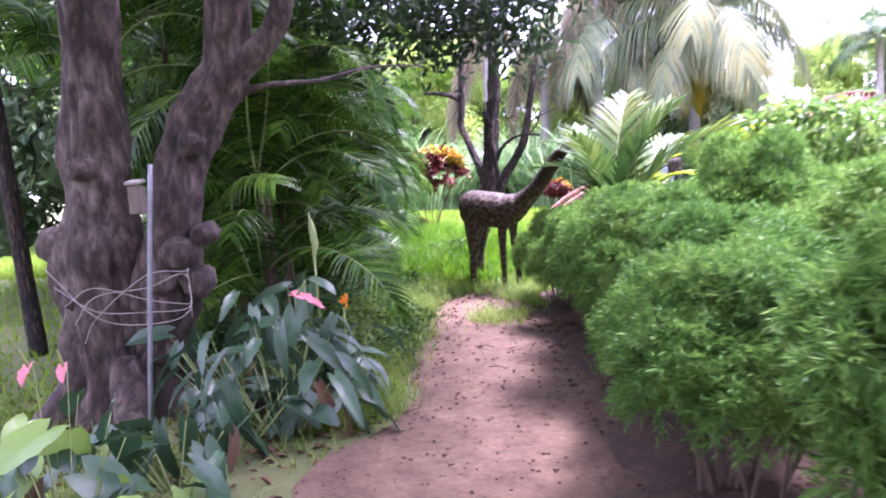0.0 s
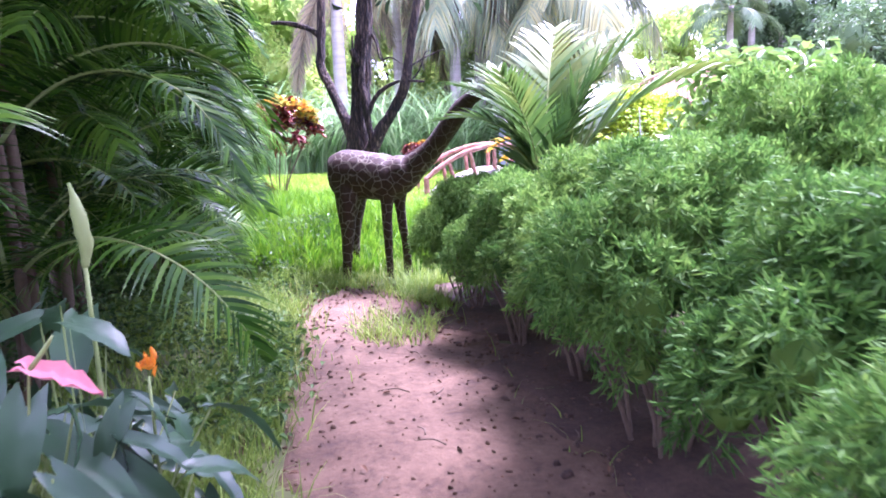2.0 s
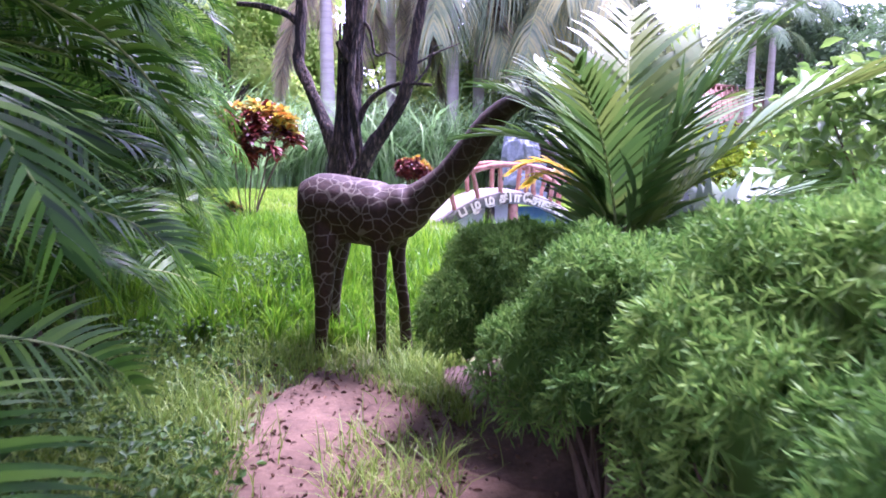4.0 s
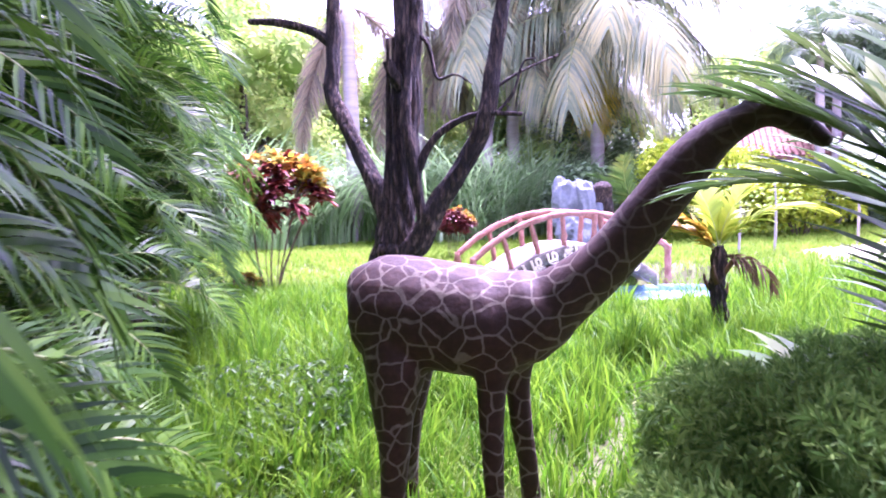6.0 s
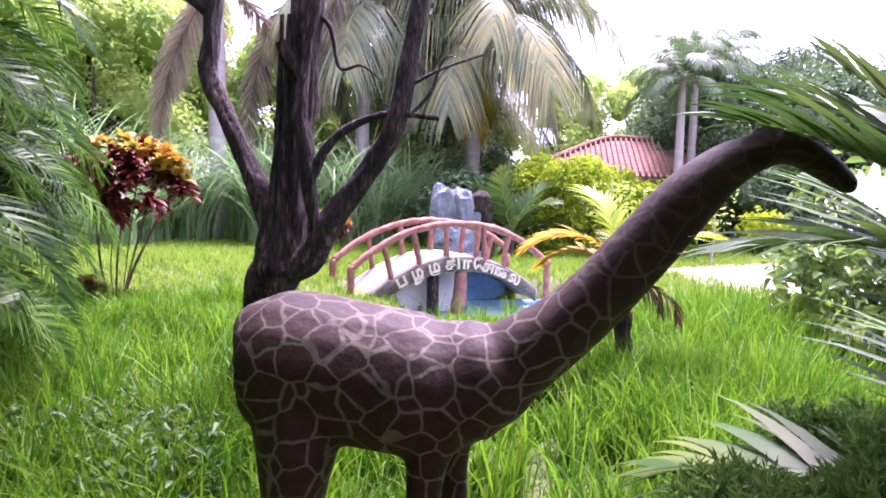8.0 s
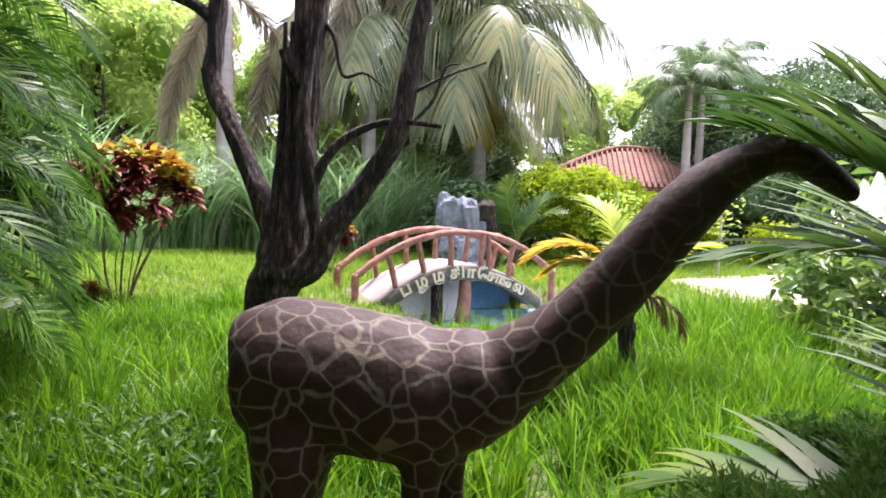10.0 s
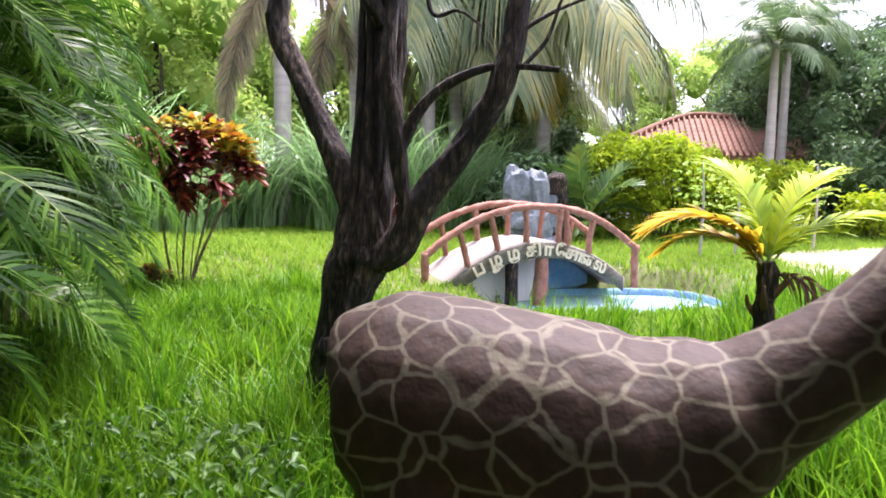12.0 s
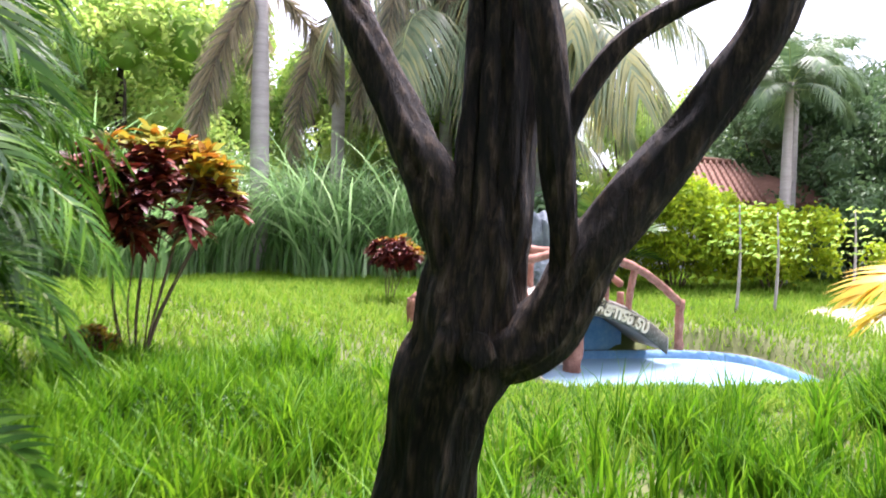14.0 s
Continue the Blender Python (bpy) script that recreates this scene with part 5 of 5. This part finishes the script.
bush("lime_bush", 8.6, 17.3, 1.6, 1.3, 2.1, "lime_leaf", 0.11, 3600, 301, "rounded lime-green bush on the lawn edge")
bush("lime_bush", 10.2, 16.6, 1.2, 1.1, 1.6, "lime_leaf", 0.11, 3600, 302, "rounded lime-green bush on the lawn edge")
bush("dark_bush", 6.9, 18.6, 1.4, 1.1, 1.7, "far_leaf", 0.16, 2200, 303, "dark green broad-leaved bush behind the bridge")
bush("dark_bush", 12.6, 18.6, 1.2, 1.0, 1.5, "far_leaf", 0.14, 2200, 304, "dark green bush behind the lawn")
bush("pale_shrub", 3.9, 6.6, 1.0, 1.0, 2.1, "light_leaf", 0.14, 1500, 305, "pale yellow-green leafy shrub behind the hedge")
bush("pale_shrub", 5.6, 8.9, 1.2, 1.0, 1.8, "light_leaf", 0.13, 1700, 306, "pale yellow-green leafy shrub on the lawn")
bush("pale_shrub", 4.8, 4.6, 1.1, 1.0, 2.0, "tree_leaf", 0.13, 1600, 307, "leafy green shrub behind the hedge")
bush("yellow_shrub", 12.6, 15.8, 0.7, 0.6, 1.0, "lime_leaf", 0.12, 2600, 308, "small yellow-leaved shrub beside the lawn")

for x, y, h in ((7.15, 14.5, 1.5), (7.75, 14.4, 1.4), (9.6, 14.6, 1.5)):
    t = thing("sapling", (x, y, float(ground_z(x, y))), "thin pale-stemmed sapling with tiers of light leaves", "tree", "saplings on the lawn")
    part("trunk", fast_mesh("trunk", *tube([(0, 0, -0.03, 0.022), (0.03, 0, h * 0.5, 0.018), (0.0, 0.02, h, 0.008)], 8, 5, 0.1, x), ["palm_bark"], True), t)
    r = np.random.default_rng(int(x * 10))
    n = 96
    q = np.repeat(np.arange(6), n // 6)
    a, d = r.uniform(0, 2 * math.pi, len(q)), 0.42 * r.random(len(q)) ** 0.6
    p = np.stack([d * np.cos(a), d * np.sin(a), h * (0.58 + 0.085 * q) + r.normal(size=len(q)) * 0.02 - 0.1 * d], 1)
    part("foliage", fast_mesh("foliage", *leaf_cards(p, unit(r.normal(size=p.shape) * 0.3 + np.array([0, 0, 1.0])), r.uniform(0.06, 0.11, len(q)), r, 0.45), ["tree_leaf"]), t)

# ---- reeds and grass ----
def scatter(n, x0, x1, y0, y1, rng, keep=None):
    p = np.stack([rng.uniform(x0, x1, n), rng.uniform(y0, y1, n)], 1)
    if keep is not None:
        p = p[keep(p[:, 0], p[:, 1])]
    return np.column_stack([p, ground_z(p[:, 0], p[:, 1]) - 0.01])


def stuff(name, v, f, mat, label, category):
    return tagged(new(name, fast_mesh(name, v, f, [mat])), label, category, kind="stuff")


rng = np.random.default_rng(21)
def reed_keep(x, y):
    return ((y > 20.0 + 0.3 * np.sin(x * 1.3)) & ((np.abs(x - 1.62) > 0.7) | (y > 21.3))) | (x < -0.6)


c = scatter(430, -4.0, 7.6, 18.2, 23.6, rng, reed_keep)
tall = rng.uniform(0.65, 1.15, len(c))
base = np.repeat(c, 30, 0) + np.column_stack([rng.normal(size=(len(c) * 30, 2)) * 0.26, np.zeros(len(c) * 30)])
h = rng.uniform(1.3, 3.3, len(base)) * np.repeat(tall, 30)
stuff("reed_grass", *blades(base, h, rng.uniform(0.035, 0.075, len(base)), h * rng.uniform(0.4, 1.3, len(base)), rng, 8, 1.1), "reed", "stand of tall arching reed grass behind the lawn", "grass")


def off_path(x, y):
    left = np.interp(y, [2.0, 2.8, 3.6, 5.5, 6.2, 6.8, 7.15], [-0.85, -0.75, -0.38, -0.26, -0.22, -0.08, 0.25])
    right = np.interp(y, [2.0, 5.5, 6.2, 6.8, 7.15], [1.0, 1.1, 0.9, 0.6, 0.3])
    r = np.random.default_rng(17)
    j = r.exponential(0.05, len(x))
    return (y > 7.15 - 2 * j) | (x < left + j) | (x > right - j) | ((np.hypot((x - 0.42) / 0.28, (y - 5.9) / 0.45) < 1) & (r.random(len(x)) < 0.35))


def no_pond(x, y):
    return ~((np.abs((x - 4.50) * 0.970 - (y - 12.85) * 0.242) < 1.50) & (np.abs((x - 4.50) * 0.242 + (y - 12.85) * 0.970) < 1.0)) & ~((np.abs(x - 3.7) < 1.4) & (np.abs(y - 13.78) < 0.45))


def patchy(x, y, s, a):
    return np.sin(x * s + 1.3) * np.sin(y * s * 0.8 + a) + 0.5 * np.sin(x * s * 2.3 + a) * np.sin(y * s * 2.1)


# tall bright grass round the giraffe and the tree
keep = lambda x, y: (y > 7.5 - 0.2 * x) & no_pond(x, y) & ~((x > 2.0) & (y > 10.9 - 0.12 * x)) & (rng.random(len(x)) < np.clip(0.50 + 0.75 * patchy(x, y, 2.1, 0.4), 0.05, 1)) & ~((x > 0.9) & (x < 2.3) & (y > 9.3) & (rng.random(len(x)) < 0.9))
c0 = scatter(8200, -2.0, 5.2, 7.3, 12.6, rng, keep)
tall = rng.uniform(0.6, 1.4, len(c0)) * (1 + 0.35 * patchy(c0[:, 0], c0[:, 1], 1.6, 2.0))
c = np.repeat(c0, 26, 0) + np.column_stack([rng.normal(size=(len(c0) * 26, 2)) * 0.035, np.zeros(len(c0) * 26)])
c[:, 2] = ground_z(c[:, 0], c[:, 1]) - 0.01
h = rng.uniform(0.14, 0.38, len(c)) * np.repeat(tall, 26) + 0.10 * smoothstep(1.2, 2.0, c[:, 0]) * (c[:, 1] < 11)
stuff("tall_grass", *blades(c, h, rng.uniform(0.009, 0.019, len(c)), h * rng.uniform(0.1, 0.7, len(c)), rng, 4), "grass", "lush bright green uncut grass in tufts", "grass")
c = scatter(45000, -2.0, 5.2, 7.3, 12.6, rng, lambda x, y: (y > 7.5 - 0.2 * x) & no_pond(x, y))
h = rng.uniform(0.04, 0.13, len(c))
stuff("low_grass", *blades(c, h, rng.uniform(0.006, 0.012, len(c)), h * rng.uniform(0.3, 1.0, len(c)), rng, 2), "grass", "short green grass between the tufts", "grass")
# finer lawn farther off
c = scatter(190000, -9, 17, 10.2, 22, rng, lambda x, y: no_pond(x, y) & ~((x > 8) & (x < 17) & (y > 11) & (y < 14.3)))
h = rng.uniform(0.06, 0.20, len(c)) * (1 - 0.5 * np.exp(-((c[:, 0] - 4.2) / 2.6) ** 2 - ((c[:, 1] - 12) / 1.6) ** 2))
stuff("lawn_grass", *blades(c, h, rng.uniform(0.012, 0.024, len(c)), h * rng.uniform(0.3, 0.9, len(c)), rng, 2), "lawn", "light green rough lawn grass", "grass")
c = scatter(60000, 2.4, 20, 2, 12, rng, no_pond)
h = rng.uniform(0.05, 0.16, len(c))
stuff("lawn_grass", *blades(c, h, rng.uniform(0.010, 0.02, len(c)), h * rng.uniform(0.3, 0.9, len(c)), rng, 2), "lawn", "light green rough lawn grass", "grass")
c = scatter(50000, -16, -2.2, 2, 20, rng)
h = rng.uniform(0.05, 0.16, len(c))
stuff("lawn_grass", *blades(c, h, rng.uniform(0.012, 0.024, len(c)), h * rng.uniform(0.3, 0.9, len(c)), rng, 2), "lawn", "light green rough lawn grass", "grass")
# verge grass along the path
c = scatter(75000, -1.5, 1.6, 3.4, 8.2, rng, lambda x, y: off_path(x, y) & (x < 0.9 + 0.2 * (y > 7)) & (rng.random(len(x)) < np.clip(0.6 + 0.5 * patchy(x, y, 3.0, 1.0), 0.1, 1)))
h = rng.uniform(0.06, 0.24, len(c))
stuff("verge_grass", *blades(c, h, rng.uniform(0.004, 0.009, len(c)), h * rng.uniform(0.2, 1.0, len(c)), rng, 3), "verge", "green grass along the path edge", "grass")
# flower bed floor
bed = lambda x, y: x < np.interp(y, [0, 2.0, 2.8, 3.6, 5], [-0.9, -0.86, -0.76, -0.38, -0.26])
c = scatter(16000, -3.4, -0.4, 0.8, 4.4, rng, lambda x, y: bed(x, y) & (rng.random(len(x)) < np.clip(0.5 + 0.6 * patchy(x, y, 3.3, 0.7), 0.05, 1)))
h = rng.uniform(0.04, 0.16, len(c))
stuff("bed_grass", *blades(c, h, rng.uniform(0.004, 0.009, len(c)), h * rng.uniform(0.3, 1.1, len(c)), rng, 3), "verge", "thin grass and seedlings in the flower bed", "grass")
c = scatter(1500, -3.4, -0.4, 0.8, 4.6, rng, bed)
c[:, 2] += 0.022
stuff("leaf_litter", *leaf_cards(c, unit(rng.normal(size=c.shape) * 0.4 + np.array([0, 0, 1.0])), rng.uniform(0.03, 0.09, len(c)), rng, 0.5), "dry", "brown dead leaves lying in the flower bed", "litter")
# leafy weeds
c = scatter(42000, -2.4, 0.6, 4.4, 11.5, rng, lambda x, y: off_path(x, y) & (x < 0.12 + 0.08 * (y - 7)) & (rng.random(len(x)) < np.clip(0.6 + 0.6 * patchy(x, y, 2.6, 3.0), 0.05, 1)))
c[:, 2] += rng.uniform(0.03, 0.34, len(c)) * np.clip(0.6 + 0.5 * patchy(c[:, 0], c[:, 1], 1.9, 1.0), 0.15, 1.2)
stuff("leafy_weeds", *leaf_cards(c, unit(rng.normal(size=c.shape) * 0.5 + np.array([0, 0, 1.0])), rng.uniform(0.025, 0.06, len(c)), rng, 0.6), "weed", "low leafy weeds beside the path", "weeds")
c = scatter(1500, 0.85, 2.4, 0.5, 7.0, rng)
c[:, 2] += 0.04
stuff("leaf_litter", *leaf_cards(c, unit(rng.normal(size=c.shape) * 0.4 + np.array([0, 0, 1.0])), rng.uniform(0.015, 0.05, len(c)), rng, 0.4), "dry", "brown dead leaves lying under the hedge", "litter")
# dry leaves and bits on the path
c = scatter(300, -0.6, 1.1, 1.2, 7.0, rng, lambda x, y: rng.random(len(x)) < np.clip(0.5 + 0.7 * patchy(x, y, 2.2, 0.3), 0.1, 1))
c[:, 2] += 0.052
stuff("leaf_litter", *leaf_cards(c, unit(rng.normal(size=c.shape) * 0.25 + np.array([0, 0, 1.0])), rng.uniform(0.015, 0.05, len(c)), rng, 0.4), "dry", "dry brown leaves scattered on the path", "litter")


c = scatter(420, -0.35, 1.0, 5.6, 7.4, rng)
c[:, 2] += 0.045
stuff("leaf_litter", *leaf_cards(c, unit(rng.normal(size=c.shape) * 0.5 + np.array([0, 0, 1.0])), rng.uniform(0.015, 0.05, len(c)), rng, 0.5), "dry", "brown dead leaves gathered at the path's end", "litter")
def clods(n, x0, x1, y0, y1, lo, hi, rng):
    c = scatter(n, x0, x1, y0, y1, rng)
    c[:, 2] += 0.045
    u = np.array([(-1, -1, -0.6), (1, -1, -0.6), (1, 1, -0.6), (-1, 1, -0.6), (-0.6, -0.6, 0.6), (0.6, -0.6, 0.6), (0.6, 0.6, 0.6), (-0.6, 0.6, 0.6)])
    s = rng.uniform(lo, hi, (len(c), 1, 1)) * rng.uniform(0.5, 1.3, (len(c), 1, 3))
    v = (c[:, None, :] + u[None] * s * rng.uniform(0.6, 1.3, (len(c), 8, 3))).reshape(-1, 3)
    q = np.array([(3, 2, 1, 0), (4, 5, 6, 7), (0, 1, 5, 4), (1, 2, 6, 5), (2, 3, 7, 6), (3, 0, 4, 7)])
    return v, (np.arange(len(c))[:, None, None] * 8 + q[None]).reshape(-1, 4)


stuff("soil_clods", *clods(1500, -0.7, 1.0, 0.8, 7.0, 0.003, 0.010, rng), "sand", "small reddish clods and grit on the path", "soil")
stuff("soil_clods", *clods(900, 0.7, 1.6, 0.8, 7.0, 0.004, 0.016, rng), "hedge_soil", "dark soil crumbs under the hedge", "soil")
for k in range(26):
    x, y = rng.uniform(-0.5, 1.0), rng.uniform(2.2, 6.8)
    a, L = rng.uniform(0, math.pi), rng.uniform(0.05, 0.16)
    z = float(ground_z(x, y)) + 0.05
    tagged(new("twig", fast_mesh("twig", *tube([(x, y, z, 0.004), (x + L * 0.5 * math.cos(a), y + L * 0.5 * math.sin(a), z + 0.006, 0.0035), (x + L * math.cos(a + 0.3), y + L * math.sin(a + 0.3), z, 0.002)], 6, 4, 0.2, k), ["twig"], True)), "short dry brown twig lying on the path", "twig", "twigs on the path")


# ---- broad-leaved plants beside the path ----
def heart_leaf(name, mat, length, width, fold=0.25, bend=0.5, notch=0.22, seed=0):
    """A heart-shaped leaf along +x with its stalk end at the origin."""
    v, f = [], []
    n, m = 9, 4
    for i in range(n + 1):
        s = i / n
        w = width * 0.5 * (math.sin(math.pi * min(1, 0.16 + 0.86 * s)) ** 0.75)
        for k in range(-m, m + 1):
            q = k / m
            x = length * (s - notch * (1 - s) ** 3 * abs(q) ** 0.8)
            y = w * q
            z = fold * abs(y) - bend * length * s * s * 0.6 + 0.006 * math.sin(s * 22 + abs(q) * 5)
            v.append((x, y, z))
    c = 2 * m + 1
    f = [(i * c + k, i * c + k + 1, (i + 1) * c + k + 1, (i + 1) * c + k) for i in range(n) for k in range(2 * m)]
    me = fast_mesh(name, v, f, [mat], True)
    return me


BROAD = [heart_leaf("leaf", "broad_leaf", 0.30, 0.17, 0.25, 0.6, 0.25), heart_leaf("leaf", "broad_leaf", 0.38, 0.11, 0.3, 0.9, 0.2), heart_leaf("leaf", "broad_leaf", 0.30, 0.09, 0.4, 1.1, 0.2), heart_leaf("leaf", "broad_leaf", 0.26, 0.13, 0.2, 0.7, 0.25), heart_leaf("leaf", "broad_leaf", 0.34, 0.10, 0.35, 1.2, 0.15), heart_leaf("leaf", "broad_leaf", 0.28, 0.12, 0.3, 0.9, 0.2)]
DEAD = heart_leaf("dead_leaf", "dry", 0.26, 0.07, 0.6, 1.3, 0.1)
LIGHT = [heart_leaf("leaf", "light_leaf", 0.24, 0.19, 0.2, 0.5, 0.3), heart_leaf("leaf", "broad_leaf", 0.24, 0.19, 0.2, 0.5, 0.3), heart_leaf("leaf", "broad_leaf", 0.20, 0.17, 0.2, 0.5, 0.3)]
STALK = fast_mesh("stalk", *tube([(0, 0, 0, 0.006), (0.02, 0, 0.5, 0.005), (0.06, 0, 1.0, 0.004)], 6, 4), ["bract"], True)
SPATHE = heart_leaf("spathe", "pink", 0.125, 0.075, 0.3, 0.35, 0.2)
SPADIX = fast_mesh("spadix", *tube([(0.01, 0, 0.0, 0.006), (0.05, 0, 0.05, 0.006), (0.07, 0, 0.08, 0.003)], 8, 3), ["bract"], True)


def broad_plant(place, leaves, reach, tall, meshes, seed, flowers=()):
    r = np.random.default_rng(seed)
    p = thing("anthurium_plant", place, "broad-leaved anthurium with glossy heart-shaped leaves", "plant", "anthuriums beside the path")
    for k in range(leaves):
        a = r.uniform(0, 2 * math.pi)
        d = reach * r.random() ** 0.6
        z = tall * r.uniform(0.25, 1.0) * (1 - 0.35 * d / reach)
        x, y = d * math.cos(a), d * math.sin(a)
        s = part("stalk", STALK, p)
        s.matrix_basis = Matrix.Translation((x * 0.25, y * 0.25, 0)) @ look((0, 0, 0), (x * 0.75, y * 0.75, z)) @ pose(0, 0, 0, 180, 0, 0) @ Matrix.Diagonal((0.2, 0.9, Vector((x * 0.75, y * 0.75, z)).length, 1))
        l = part("leaf", meshes[k % len(meshes)], p)
        sc = r.uniform(0.5, 1.0)
        l.matrix_basis = pose(x, y, z, r.uniform(-45, 45), r.uniform(-10, 65), math.degrees(a) + r.uniform(-80, 80)) @ Matrix.Diagonal((sc, sc, sc, 1))
    for k in range(leaves // 9):
        a, d = r.uniform(0, 2 * math.pi), reach * r.uniform(0.3, 0.9)
        part("dead_leaf", DEAD, p, "curled brown dead leaf").matrix_basis = pose(d * math.cos(a), d * math.sin(a), tall * r.uniform(0.15, 0.45), r.uniform(-40, 40), r.uniform(40, 85), math.degrees(a))
    for x, y, z, turn, size in flowers:
        s = part("stalk", STALK, p)
        s.matrix_basis = Matrix.Translation((x * 0.4, y * 0.4, 0)) @ look((0, 0, 0), (x * 0.6, y * 0.6, z)) @ pose(0, 0, 0, 180, 0, 0) @ Matrix.Diagonal((0.2, 0.9, Vector((x * 0.6, y * 0.6, z)).length, 1))
        q = part("spathe", SPATHE, p, "pink waxy flower spathe")
        q.matrix_basis = pose(x, y, z, 15, 15, turn) @ Matrix.Diagonal((size * 0.9, size * 0.6, size, 1))
        q = part("spadix", SPADIX, p)
        q.matrix_basis = pose(x, y, z, 0, 0, turn)
    return p


for k, (x, y, n, reach, tall) in enumerate([(-0.95, 3.45, 36, 0.42, 0.75), (-1.25, 3.75, 36, 0.45, 0.85), (-0.85, 3.9, 36, 0.4, 0.95), (-1.15, 3.15, 20, 0.4, 0.5), (-0.7, 3.6, 16, 0.35, 0.6), (-1.05, 4.4, 20, 0.4, 1.0), (-1.3, 2.85, 16, 0.35, 0.35)]):
    broad_plant((x, y, 0.0), n, reach, tall, BROAD, 400 + k, [(0.10, 0.1, 0.74, -5, 1.6)] if k == 0 else ())
for k, (x, y, n, reach, tall, fl) in enumerate([(-1.5, 2.35, 22, 0.42, 0.62, [(-0.12, 0.1, 0.72, -80, 1.0), (-0.02, 0.15, 0.7, -70, 0.9)]), (-1.1, 2.3, 14, 0.35, 0.4, []), (-1.75, 2.75, 18, 0.4, 0.55, [])]):
    broad_plant((x, y, 0.0), n, reach, tall, LIGHT, 420 + k, fl)
spike = thing("flower_spike", (-0.82, 4.02, 0.0), "pale green upright flower spike among dark leaves", "flower")
part("stalk", fast_mesh("stalk", *tube([(0, 0, 0, 0.008), (0, 0, 0.95, 0.007)], 6, 4), ["bract"], True), spike)
part("bract", fast_mesh("bract", *tube([(0, 0, 0.9, 0.010), (0.01, 0, 0.98, 0.02), (0, 0, 1.07, 0.018), (-0.015, 0, 1.16, 0.004)], 10, 6, 0.45, 4, lumps=20), ["bract"], True), spike)
flower = thing("orange_flower", (-0.62, 3.75, 0.0), "small orange flower cluster on a thin stalk", "flower")
part("stalk", fast_mesh("stalk", *tube([(0, 0, 0, 0.005), (0, 0, 0.62, 0.004)], 6, 4), ["bract"], True), flower)
rng = np.random.default_rng(6)
c = rng.normal(size=(22, 3)) * 0.013 + np.array([0, 0, 0.66])
part("petals", fast_mesh("petals", *leaf_cards(c, unit(rng.normal(size=c.shape)), rng.uniform(0.025, 0.045, len(c)), rng, 0.4), ["orange"]), flower)
palm_stem = thing("slim_palm_stem", (-3.6, 5.6, 0.0), "slim dark palm stem at the lawn edge", "palm")
part("trunk", fast_mesh("trunk", *tube([(0, 0, -0.05, 0.075), (-0.05, 0, 1.0, 0.065), (-0.1, 0, 2.4, 0.06), (-0.1, 0, 3.0, 0.05)], 10, 6, 0.08, 3), ["dark_bark"], True), palm_stem)
fronds_on(palm_stem, 2.9, DARK_FRONDS, [k * 36 for k in range(10)], 0.9, np.random.default_rng(5))
